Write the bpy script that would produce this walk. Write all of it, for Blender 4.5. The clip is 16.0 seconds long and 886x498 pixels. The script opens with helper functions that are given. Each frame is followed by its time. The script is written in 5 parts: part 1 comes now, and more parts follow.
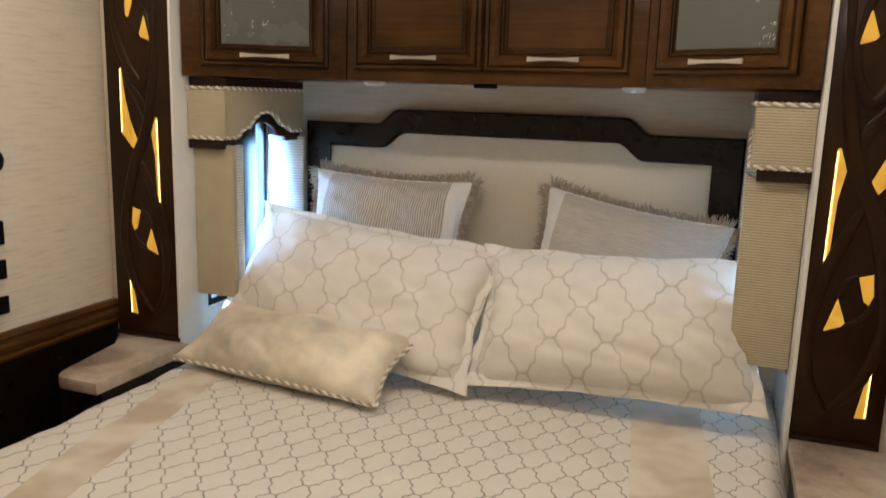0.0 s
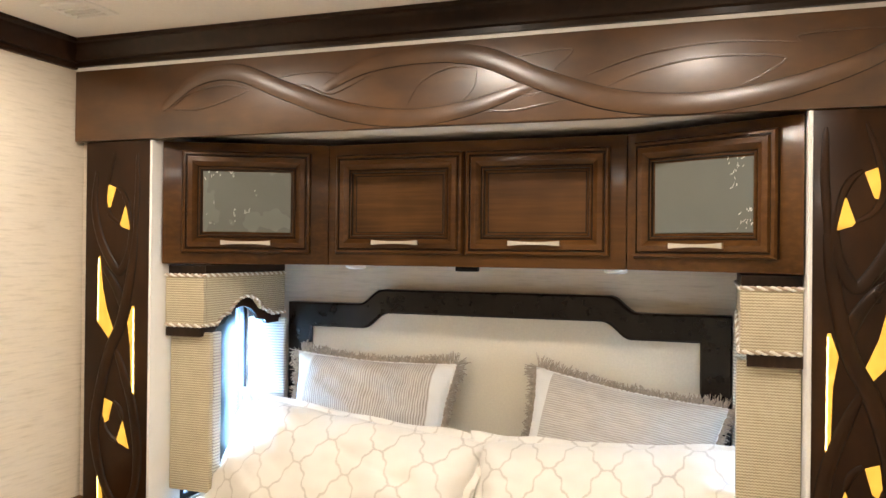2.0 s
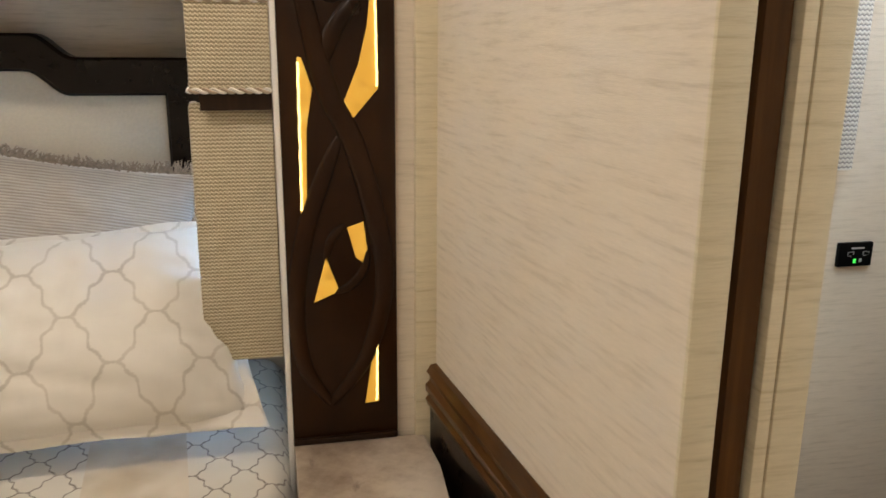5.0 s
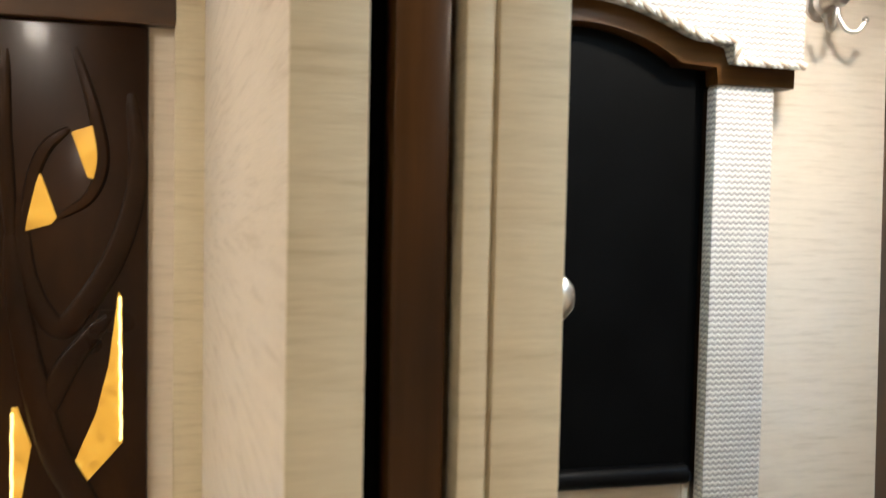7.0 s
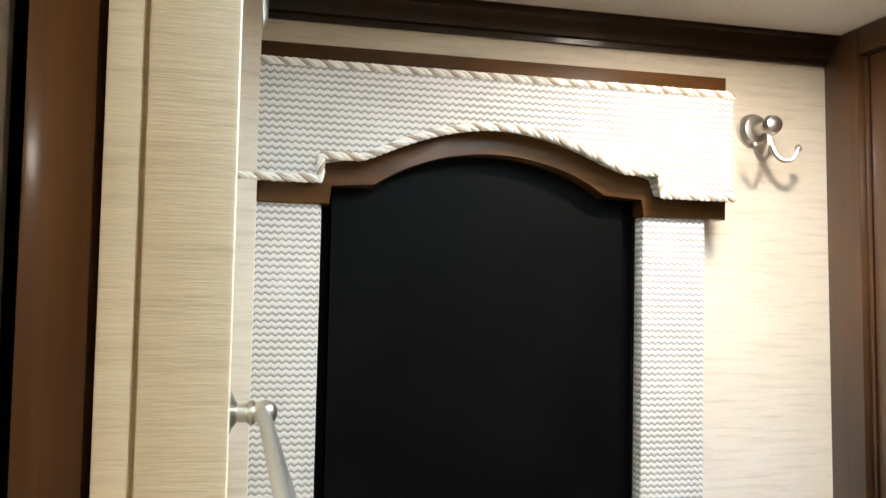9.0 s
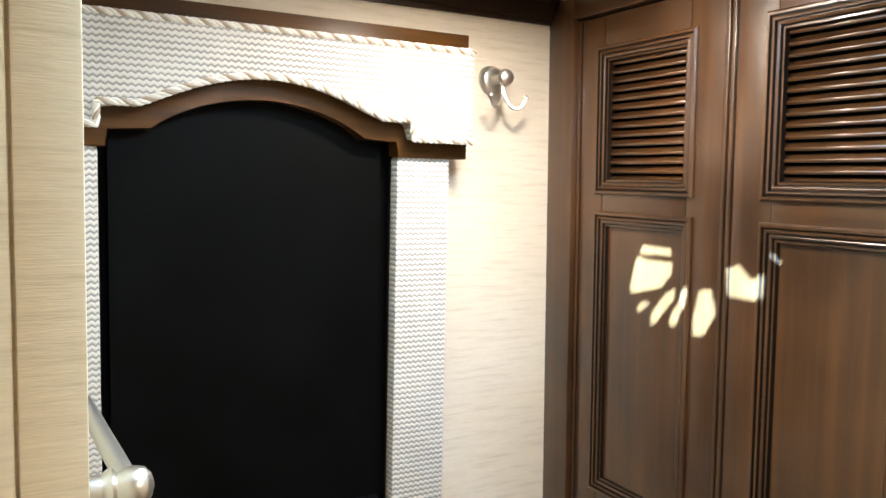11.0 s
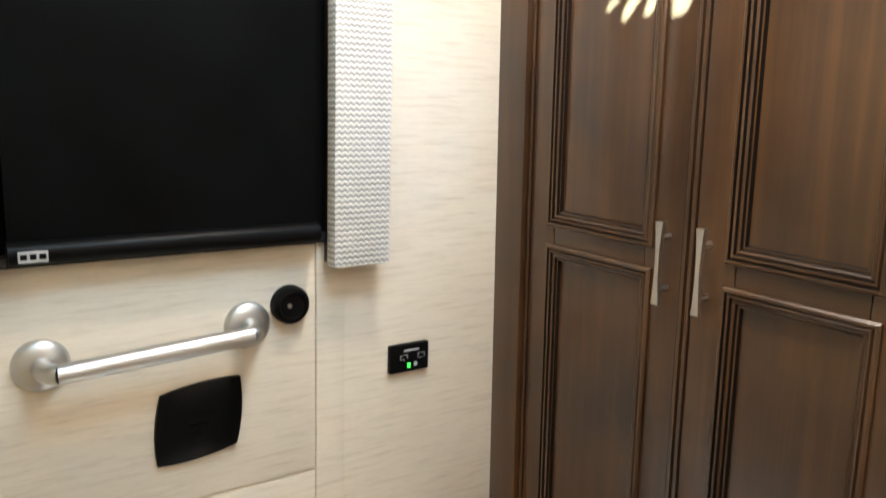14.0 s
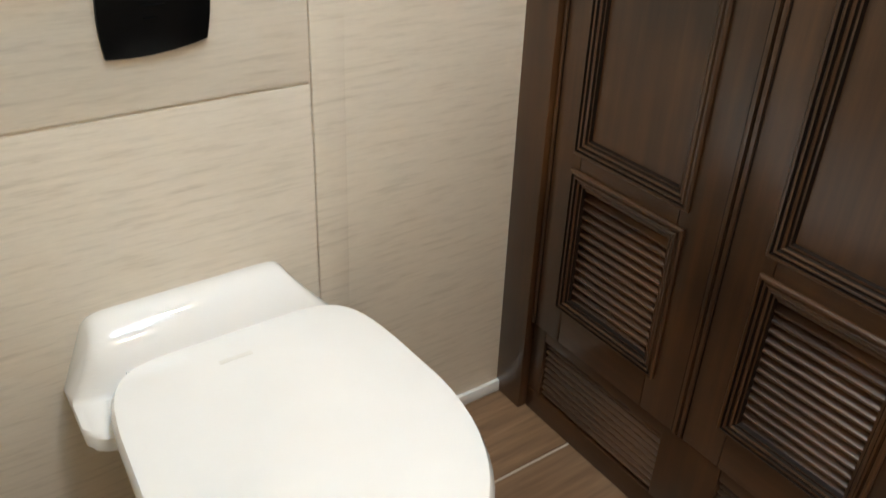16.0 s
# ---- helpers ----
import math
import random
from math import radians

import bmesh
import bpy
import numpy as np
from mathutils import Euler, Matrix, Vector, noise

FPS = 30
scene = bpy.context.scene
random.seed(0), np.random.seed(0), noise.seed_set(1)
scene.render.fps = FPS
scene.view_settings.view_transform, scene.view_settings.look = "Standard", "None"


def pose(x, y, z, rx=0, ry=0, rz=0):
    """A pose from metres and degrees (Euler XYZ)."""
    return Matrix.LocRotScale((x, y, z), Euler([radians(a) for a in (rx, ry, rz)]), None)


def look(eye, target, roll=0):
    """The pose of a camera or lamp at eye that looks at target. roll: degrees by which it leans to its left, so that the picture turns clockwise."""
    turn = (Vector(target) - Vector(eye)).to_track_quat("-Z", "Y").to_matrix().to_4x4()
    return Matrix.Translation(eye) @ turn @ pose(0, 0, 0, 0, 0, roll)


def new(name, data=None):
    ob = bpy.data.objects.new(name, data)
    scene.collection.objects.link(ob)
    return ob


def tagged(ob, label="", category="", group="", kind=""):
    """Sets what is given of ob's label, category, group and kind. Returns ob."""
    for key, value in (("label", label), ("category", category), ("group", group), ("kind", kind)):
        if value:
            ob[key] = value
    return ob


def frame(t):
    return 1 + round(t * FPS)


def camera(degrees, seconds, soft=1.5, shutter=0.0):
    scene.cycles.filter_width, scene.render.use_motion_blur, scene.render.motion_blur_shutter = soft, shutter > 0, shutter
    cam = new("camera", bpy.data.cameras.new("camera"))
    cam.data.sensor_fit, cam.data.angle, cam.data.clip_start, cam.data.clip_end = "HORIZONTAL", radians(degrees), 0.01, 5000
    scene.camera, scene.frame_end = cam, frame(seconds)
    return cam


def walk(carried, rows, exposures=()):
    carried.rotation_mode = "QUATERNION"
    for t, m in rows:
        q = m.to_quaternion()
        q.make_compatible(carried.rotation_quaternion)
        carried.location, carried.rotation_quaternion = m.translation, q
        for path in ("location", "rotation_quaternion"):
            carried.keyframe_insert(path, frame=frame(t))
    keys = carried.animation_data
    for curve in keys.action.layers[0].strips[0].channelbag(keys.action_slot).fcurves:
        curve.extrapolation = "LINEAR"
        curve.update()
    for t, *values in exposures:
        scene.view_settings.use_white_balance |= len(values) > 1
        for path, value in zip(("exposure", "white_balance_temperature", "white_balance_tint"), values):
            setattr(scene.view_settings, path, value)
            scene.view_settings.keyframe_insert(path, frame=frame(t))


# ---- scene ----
cam = camera(58.3, 16.0, shutter=0.27)
PATH = [
    (0, (0.73, -2.074, 1.521), (0.067, -0.225, 1.142), 1.7),
    (0.5, (0.74, -2.082, 1.553), (0.075, -0.206, 1.351), 1.0),
    (1, (0.756, -2.057, 1.589), (0.085, -0.175, 1.5), 0.8),
    (1.5, (0.75, -2.035, 1.602), (0.08, -0.15, 1.57), 0.5),
    (2, (0.723, -2.011, 1.604), (0.068, -0.121, 1.612), 0.6),
    (2.5, (0.645, -1.964, 1.558), (0.09, -0.042, 1.571), 0.6),
    (3, (0.553, -1.868, 1.494), (0.313, 0.116, 1.405), 0.6),
    (3.5, (0.618, -1.776, 1.448), (0.654, 0.202, 1.153), 0.8),
    (3.7, (0.653, -1.721, 1.428), (0.808, 0.239, 1.063), 0.9),
    (5.8, (1.064, -1.286, 1.53), (1.508, 0.597, 1.022), 0.8),
    (6, (1.098, -1.258, 1.567), (1.553, 0.639, 1.128), 0.8),
    (6.4, (1.164, -1.216, 1.581), (1.623, 0.717, 1.349), 0.3),
    (6.5, (1.18, -1.204, 1.595), (1.636, 0.733, 1.395), 0.4),
    (7, (1.28, -1.148, 1.698), (1.731, 0.799, 1.607), 1.2),
    (7.5, (1.371, -1.108, 1.732), (1.817, 0.839, 1.845), 1.2),
    (8, (1.442, -1.114, 1.773), (1.841, 0.838, 1.949), 1.1),
    (8.2, (1.45, -1.108, 1.787), (1.84, 0.846, 1.963), 1.1),
    (10.3, (1.436, -1.223, 1.836), (2.119, 0.652, 1.705), 1.5),
    (10.5, (1.436, -1.25, 1.852), (2.195, 0.594, 1.707), 1.5),
    (11, (1.39, -1.279, 1.881), (2.349, 0.467, 1.708), 1.3),
    (11.5, (1.349, -1.291, 1.866), (2.398, 0.409, 1.761), 1.3),
    (12, (1.332, -1.268, 1.806), (2.429, 0.402, 1.725), 1.4),
    (12.5, (1.344, -1.257, 1.745), (2.451, 0.406, 1.65), 1.5),
    (13, (1.375, -1.229, 1.665), (2.488, 0.427, 1.53), 1.7),
    (13.5, (1.396, -1.215, 1.594), (2.511, 0.43, 1.37), 1.9),
    (14, (1.407, -1.153, 1.486), (2.532, 0.459, 1.117), 1.7),
    (14.5, (1.43, -1.14, 1.393), (2.535, 0.45, 0.89), 1.7),
    (15, (1.447, -1.1, 1.331), (2.53, 0.451, 0.684), 1.9),
    (15.5, (1.485, -0.999, 1.258), (2.542, 0.474, 0.415), 2.7),
    (16, (1.505, -0.942, 1.216), (2.516, 0.438, 0.18), 2.9),
]
walk(cam, [(t, look(eye, target, roll)) for t, eye, target, roll in PATH],
     exposures=((0, 6.15), (0.5, 6.5), (1, 6.95), (1.5, 7.15), (2.5, 7.1), (3, 6.9), (3.5, 6.52), (5.8, 6.32), (6.5, 6.35), (7.5, 6.5), (11, 6.8), (12.5, 6.75), (14.5, 7.05), (16, 6.9)))

# ---------------------------------------------------------------- world, sun, lamps
SUN_DIR = Vector((0.62, 0.48, -0.62)).normalized()      # the way the sunlight travels
world = bpy.data.worlds.new("world")
scene.world = world
world.use_nodes = True
wn = world.node_tree.nodes
sky = wn.new("ShaderNodeTexSky")
sky.sky_type, sky.sun_disc = "NISHITA", False
sky.sun_elevation = math.asin(-SUN_DIR.z)
sky.sun_rotation = math.atan2(-SUN_DIR.x, -SUN_DIR.y)
world.node_tree.links.new(sky.outputs[0], wn["Background"].inputs[0])
wn["Background"].inputs[1].default_value = 0.05
sun = new("sun", bpy.data.lights.new("sun", "SUN"))
sun.data.energy, sun.data.angle, sun.data.color = 5.0, radians(0.5), (0.28, 0.58, 1.0)
sun.matrix_world = look((1.0, -2.0, 6.0), Vector((1.0, -2.0, 6.0)) + SUN_DIR)

WARM = (1.0, 0.880, 0.752)
CEIL = 2.255
# the three at y below -1.6 are unseen lamps, added as fill
LAMPS = [(-0.85, -0.62, 0.055), (0.05, -0.62, 0.073), (0.75, -0.62, 0.052), (-0.4, -1.75, 0.046), (0.75, -1.85, 0.062), (2.077, -0.312, 0.080), (2.0, -1.7, 0.080)]
for lx, ly, watt in LAMPS:
    lamp = new("ceiling_lamp_light", bpy.data.lights.new("ceiling_lamp_light", "AREA"))
    lamp.data.shape, lamp.data.size, lamp.data.energy, lamp.data.color = "DISK", 0.09, watt, WARM
    lamp.location = (lx, ly, CEIL - 0.022)
WINDOW_LIGHT = 0.040
for sx in (-1, 1):
    day = new("window_daylight", bpy.data.lights.new("window_daylight", "AREA"))
    day.data.shape, day.data.size, day.data.size_y = "RECTANGLE", 0.62, 0.30
    day.data.energy, day.data.color = WINDOW_LIGHT, (0.62, 0.80, 1.0)
    day.matrix_world = look((sx * 0.985, 0.31, 1.10), (0, 0.31, 1.10), 90)

# added bluish fill lamp in the unseen roof opening, standing in for daylight
bath_fill = new("bath_fill_light", bpy.data.lights.new("bath_fill_light", "AREA"))
bath_fill.data.shape, bath_fill.data.size, bath_fill.data.energy, bath_fill.data.color = "SQUARE", 0.42, 0.13, (0.55, 0.80, 1.0)
bath_fill.location = (1.85, -0.75, CEIL + 0.028)

# ---------------------------------------------------------------- helpers
WORLD = {}


def thing(name, base, label, category, group="", kind=""):
    ob = new(name)
    ob.empty_display_size = 0.05
    ob.location = base
    WORLD[ob.name] = Matrix.Translation(base)
    return tagged(ob, label, category, group, kind)


def to_mesh(name, bm, material, smooth=40):
    bmesh.ops.recalc_face_normals(bm, faces=bm.faces)
    me = bpy.data.meshes.new(name)
    bm.to_mesh(me)
    bm.free()
    me.materials.append(material)
    if smooth:
        me.polygons.foreach_set("use_smooth", [True] * len(me.polygons))
        me.set_sharp_from_angle(angle=radians(smooth))
    return me


def hang(ob, parent, m=None):
    ob.parent = parent
    ob.matrix_parent_inverse = WORLD[parent.name].inverted()
    if m is not None:
        ob.matrix_basis = m
    WORLD[ob.name] = m.copy() if m is not None else Matrix.Identity(4)
    return ob


def part(name, bm, material, parent, label="", smooth=40, m=None):
    """One mesh object under a thing or a part; the bmesh is in world metres, or in its own with the pose m."""
    return tagged(hang(new(name, to_mesh(name, bm, material, smooth)), parent, m), label)


def single(name, bm, material, label, category="", group="", kind="", smooth=40):
    ob = new(name, to_mesh(name, bm, material, smooth))
    WORLD[ob.name] = Matrix.Identity(4)
    return tagged(ob, label, category, group, kind)


def block(x0, x1, y0, y1, z0, z1, bevel=0.0, bm=None, seg=2):
    bm = bm or bmesh.new()
    made = bmesh.ops.create_cube(bm, size=1.0, matrix=Matrix.LocRotScale(((x0 + x1) / 2, (y0 + y1) / 2, (z0 + z1) / 2), None, (abs(x1 - x0), abs(y1 - y0), abs(z1 - z0))))
    if bevel:
        edges = list({e for v in made["verts"] for e in v.link_edges})
        bmesh.ops.bevel(bm, geom=edges, offset=bevel, segments=seg, affect="EDGES", profile=0.6)
    return bm


def prism(points, axis, a0, a1, bevel=0.0, bm=None):
    """A polygon in the two other axes, drawn out along one axis."""
    bm = bm or bmesh.new()
    put = {"x": lambda p, a: (a, p[0], p[1]), "y": lambda p, a: (p[0], a, p[1]), "z": lambda p, a: (p[0], p[1], a)}[axis]
    lo = [bm.verts.new(put(p, a0)) for p in points]
    hi = [bm.verts.new(put(p, a1)) for p in points]
    faces = [bm.faces.new(lo), bm.faces.new(hi[::-1])]
    n = len(points)
    for i in range(n):
        faces.append(bm.faces.new((lo[i], hi[i], hi[(i + 1) % n], lo[(i + 1) % n])))
    if bevel:
        edges = list(set(faces[0].edges) | set(faces[1].edges))
        bmesh.ops.bevel(bm, geom=edges, offset=bevel, segments=2, affect="EDGES", profile=0.6)
    return bm


def smooth_line(points, n=8):
    """A Catmull-Rom curve through points of any dimension."""
    pts = [Vector(p) for p in points]
    pts = [2 * pts[0] - pts[1]] + pts + [2 * pts[-1] - pts[-2]]
    out = []
    for i in range(1, len(pts) - 2):
        a, b, c, d = pts[i - 1:i + 3]
        for k in range(n):
            t = k / n
            out.append(0.5 * (2 * b + (c - a) * t + (2 * a - 5 * b + 4 * c - d) * t * t + (3 * b - a - 3 * c + d) * t ** 3))
    return out + [pts[-2]]


def tube(points, radius, sides=8, bm=None, caps=True):
    """A round bar along points; radius is a number or a function of 0..1."""
    bm = bm or bmesh.new()
    pts = [Vector(p) for p in points]
    rings, up = [], None
    for i, p in enumerate(pts):
        d = (pts[min(i + 1, len(pts) - 1)] - pts[max(i - 1, 0)]).normalized()
        if up is None:
            up = d.orthogonal().normalized()
        up = (up - d * up.dot(d)).normalized()
        side = d.cross(up)
        r = radius(i / (len(pts) - 1)) if callable(radius) else radius
        rings.append([bm.verts.new(p + r * (math.cos(2 * math.pi * k / sides) * up + math.sin(2 * math.pi * k / sides) * side)) for k in range(sides)])
    for a, b in zip(rings, rings[1:]):
        for k in range(sides):
            bm.faces.new((a[k], a[(k + 1) % sides], b[(k + 1) % sides], b[k]))
    if caps:
        bm.faces.new(rings[0][::-1]), bm.faces.new(rings[-1])
    return bm


def lathe(profile, m, sides=24, bm=None):
    """A turned shape: (radius, height) rows about the local z of m."""
    bm = bm or bmesh.new()
    rings = [[bm.verts.new(m @ Vector((r * math.cos(2 * math.pi * k / sides), r * math.sin(2 * math.pi * k / sides), h))) for k in range(sides)] for r, h in profile]
    for a, b in zip(rings, rings[1:]):
        for k in range(sides):
            bm.faces.new((a[k], a[(k + 1) % sides], b[(k + 1) % sides], b[k]))
    bm.faces.new(rings[0][::-1]), bm.faces.new(rings[-1])
    return bm


def frame_loft(u0, u1, v0, v1, profile, m, cap=True, bm=None, dark=()):
    """Nested rectangles in the local x-z plane of m: (inset, height along local -y) rows, like a mitred moulding."""
    bm = bm or bmesh.new()
    loops = []
    for d, h in profile:
        loops.append([bm.verts.new(m @ Vector(p)) for p in ((u0 + d, -h, v0 + d), (u1 - d, -h, v0 + d), (u1 - d, -h, v1 - d), (u0 + d, -h, v1 - d))])
    for i, (a, b) in enumerate(zip(loops, loops[1:])):
        for k in range(4):
            bm.faces.new((a[k], a[(k + 1) % 4], b[(k + 1) % 4], b[k])).material_index = int(i in dark)
    if cap:
        bm.faces.new(loops[-1])
    return bm


def ribbon(points, width, height, y, bm=None):
    """A raised carved strand on an upright board that faces -y; points in (x, z)."""
    bm = bm or bmesh.new()
    pts = [Vector((p[0], p[1])) for p in points]
    rows, n = [], len(pts)
    edge = min(0.12, 0.0022 / width)
    prof = ((-0.5, 0.0), (edge - 0.5, 0.55), (-0.30, 0.88), (0.0, 1.0), (0.30, 0.88), (0.5 - edge, 0.55), (0.5, 0.0))
    for i, p in enumerate(pts):
        d = (pts[min(i + 1, n - 1)] - pts[max(i - 1, 0)]).normalized()
        side = Vector((-d.y, d.x))
        s = i / (n - 1)
        w = width * (0.35 + 0.65 * math.sin(math.pi * min(1, max(0, s))) ** 0.5)
        h = height * (0.3 + 0.7 * math.sin(math.pi * s) ** 0.5)
        rows.append([bm.verts.new((p.x + side.x * a * w, y - b * h, p.y + side.y * a * w)) for a, b in prof])
    for a, b in zip(rows, rows[1:]):
        for k in range(len(prof) - 1):
            bm.faces.new((a[k], a[k + 1], b[k + 1], b[k])).material_index = int(k in (0, len(prof) - 2))
    return bm


def rope(points, r, parent, mats, name="cord"):
    """A twisted cord of two strands along points."""
    pts = [Vector(p) for p in points]
    length = [0.0]
    for a, b in zip(pts, pts[1:]):
        length.append(length[-1] + (b - a).length)
    total, step = length[-1], r * 0.8
    count = max(8, int(total / step))
    path, j = [], 0
    for i in range(count + 1):
        s = total * i / count
        while j < len(pts) - 2 and length[j + 1] < s:
            j += 1
        f = (s - length[j]) / max(1e-9, length[j + 1] - length[j])
        path.append((pts[j].lerp(pts[j + 1], min(1, max(0, f))), (pts[j + 1] - pts[j]).normalized(), s))
    made = None
    for k, mat in enumerate(mats):
        helix = []
        for p, d, s in path:
            up = Vector((0, -1, 0)) if abs(d.y) < 0.9 else Vector((0, 0, 1))
            up = (up - d * up.dot(d)).normalized()
            side = d.cross(up)
            a = s / (r * 5.6) * 2 * math.pi + k * 2 * math.pi / len(mats)
            helix.append(p + r * 0.55 * (math.cos(a) * up + math.sin(a) * side))
        made = part(name, tube(helix, r * 0.62, 6), mat, parent)
    return made


# ---------------------------------------------------------------- materials
def material(name):
    mat = bpy.data.materials.new(name)
    mat.use_nodes = True
    nt = mat.node_tree
    return mat, nt.nodes, nt.links, nt.nodes["Principled BSDF"]


def coords(nodes, links, scale=(1, 1, 1), rot=(0, 0, 0)):
    tc = nodes.new("ShaderNodeTexCoord")
    mp = nodes.new("ShaderNodeMapping")
    mp.inputs["Scale"].default_value = scale
    mp.inputs["Rotation"].default_value = [radians(a) for a in rot]
    links.new(tc.outputs["Object"], mp.inputs["Vector"])
    return mp.outputs[0]


def noise_tex(nodes, links, vec, scale, detail=4.0, rough=0.55):
    n = nodes.new("ShaderNodeTexNoise")
    n.inputs["Scale"].default_value, n.inputs["Detail"].default_value, n.inputs["Roughness"].default_value = scale, detail, rough
    links.new(vec, n.inputs["Vector"])
    return n.outputs["Fac"]


def ramp(nodes, links, fac, stops):
    r = nodes.new("ShaderNodeValToRGB")
    while len(r.color_ramp.elements) < len(stops):
        r.color_ramp.elements.new(0.5)
    for e, (p, c) in zip(r.color_ramp.elements, stops):
        e.position, e.color = p, (*c, 1)
    links.new(fac, r.inputs[0])
    return r.outputs[0]


def mixc(nodes, links, fac, a, b, mode="MIX"):
    m = nodes.new("ShaderNodeMix")
    m.data_type, m.blend_type = "RGBA", mode
    for sock, val in ((m.inputs[0], fac), (m.inputs[6], a), (m.inputs[7], b)):
        if isinstance(val, (float, int)):
            sock.default_value = val
        elif isinstance(val, tuple):
            sock.default_value = (*val, 1)
        else:
            links.new(val, sock)
    return m.outputs[2]


def math_node(nodes, links, op, a, b=0.0, clamp=False):
    m = nodes.new("ShaderNodeMath")
    m.operation, m.use_clamp = op, clamp
    for sock, val in ((m.inputs[0], a), (m.inputs[1], b)):
        if isinstance(val, (float, int)):
            sock.default_value = val
        else:
            links.new(val, sock)
    return m.outputs[0]


def bump(nodes, links, bsdf, height, strength, distance):
    b = nodes.new("ShaderNodeBump")
    b.inputs["Strength"].default_value, b.inputs["Distance"].default_value = strength, distance
    links.new(height, b.inputs["Height"])
    links.new(b.outputs[0], bsdf.inputs["Normal"])


def wood(name, dark, mid, light, grain, rough=0.32, coat=0.35, blotch=3.0, spec=0.16, coat_rough=0.14):
    """Stained, lacquered wood; grain: scale of the coordinates, small along the fibres."""
    mat, n, l, b = material(name)
    v = coords(n, l, grain)
    fine = noise_tex(n, l, v, 1.0, 6.0, 0.6)
    broad = noise_tex(n, l, coords(n, l), blotch, 3.0)
    c1 = ramp(n, l, fine, ((0.25, dark), (0.5, mid), (0.75, light)))
    c2 = mixc(n, l, 0.55, c1, ramp(n, l, broad, ((0.3, dark), (0.7, light))))
    l.new(c2, b.inputs["Base Color"])
    b.inputs["Roughness"].default_value = rough
    l.new(ramp(n, l, broad, ((0.2, (rough - 0.06,) * 3), (0.8, (rough + 0.1,) * 3))), b.inputs["Roughness"])
    b.inputs["Coat Weight"].default_value, b.inputs["Coat Roughness"].default_value = coat * 0.5, coat_rough
    b.inputs["Specular IOR Level"].default_value = spec
    bump(n, l, b, fine, 0.12, 0.0012)
    return mat


def linen_wall(name, base, tint, streak=(9, 9, 130)):
    """Grasscloth-like vinyl wall covering with level slubs."""
    mat, n, l, b = material(name)
    v = coords(n, l, streak)
    slub = noise_tex(n, l, v, 1.0, 5.0, 0.62)
    thread = noise_tex(n, l, coords(n, l, (60, 60, 900)), 1.0, 2.0)
    broad = noise_tex(n, l, coords(n, l), 2.3, 2.0)
    c = ramp(n, l, slub, ((0.28, tint), (0.48, base), (0.7, tuple(min(1, x * 1.08) for x in base))))
    c = mixc(n, l, 0.25, c, ramp(n, l, thread, ((0.35, tint), (0.65, base))))
    c = mixc(n, l, 0.2, c, ramp(n, l, broad, ((0.3, tint), (0.7, base))))
    l.new(c, b.inputs["Base Color"])
    b.inputs["Roughness"].default_value = 0.55
    b.inputs["Specular IOR Level"].default_value = 0.35
    h = math_node(n, l, "ADD", slub, thread)
    bump(n, l, b, h, 0.25, 0.0012)
    return mat


def weave(name, base, dark, pitch=0.0095, strength=0.8):
    """A chevron-ribbed upholstery cloth: level ribs that zigzag along x and y."""
    mat, n, l, b = material(name)
    v = coords(n, l)
    sep = n.new("ShaderNodeSeparateXYZ")
    l.new(v, sep.inputs[0])
    along = math_node(n, l, "ADD", sep.outputs[0], sep.outputs[1])
    zig = math_node(n, l, "PINGPONG", along, pitch * 0.55)
    fuzz = noise_tex(n, l, v, 300.0, 3.0)
    z = math_node(n, l, "ADD", sep.outputs[2], math_node(n, l, "MULTIPLY", zig, 0.62))
    z = math_node(n, l, "ADD", z, math_node(n, l, "MULTIPLY", fuzz, pitch * 0.16))
    w = math_node(n, l, "SINE", math_node(n, l, "MULTIPLY", z, 2 * math.pi / pitch))
    broad = noise_tex(n, l, v, 25.0, 3.0)
    f = math_node(n, l, "ADD", math_node(n, l, "MULTIPLY", w, 0.33), math_node(n, l, "ADD", math_node(n, l, "MULTIPLY", broad, 0.3), 0.32))
    l.new(ramp(n, l, f, ((0.18, dark), (0.42, base), (0.85, tuple(min(1, c * 1.12) for c in base)))), b.inputs["Base Color"])
    b.inputs["Roughness"].default_value = 0.85
    b.inputs["Sheen Weight"].default_value = 0.15
    bump(n, l, b, f, strength, 0.0022)
    return mat


def plain(name, color, rough=0.5, metal=0.0, coat=0.0, vary=0.06, scale=30.0, relief=0.0, spec=0.5):
    mat, n, l, b = material(name)
    f = noise_tex(n, l, coords(n, l), scale, 4.0)
    lo, hi = tuple(max(0, c * (1 - vary)) for c in color), tuple(min(1, c * (1 + vary)) for c in color)
    l.new(ramp(n, l, f, ((0.3, lo), (0.7, hi))), b.inputs["Base Color"])
    l.new(ramp(n, l, f, ((0.3, (max(0, rough - 0.05),) * 3), (0.7, (min(1, rough + 0.05),) * 3))), b.inputs["Roughness"])
    b.inputs["Metallic"].default_value, b.inputs["Coat Weight"].default_value = metal, coat
    b.inputs["Specular IOR Level"].default_value = spec
    if relief:
        bump(n, l, b, f, 0.5, relief)
    return mat


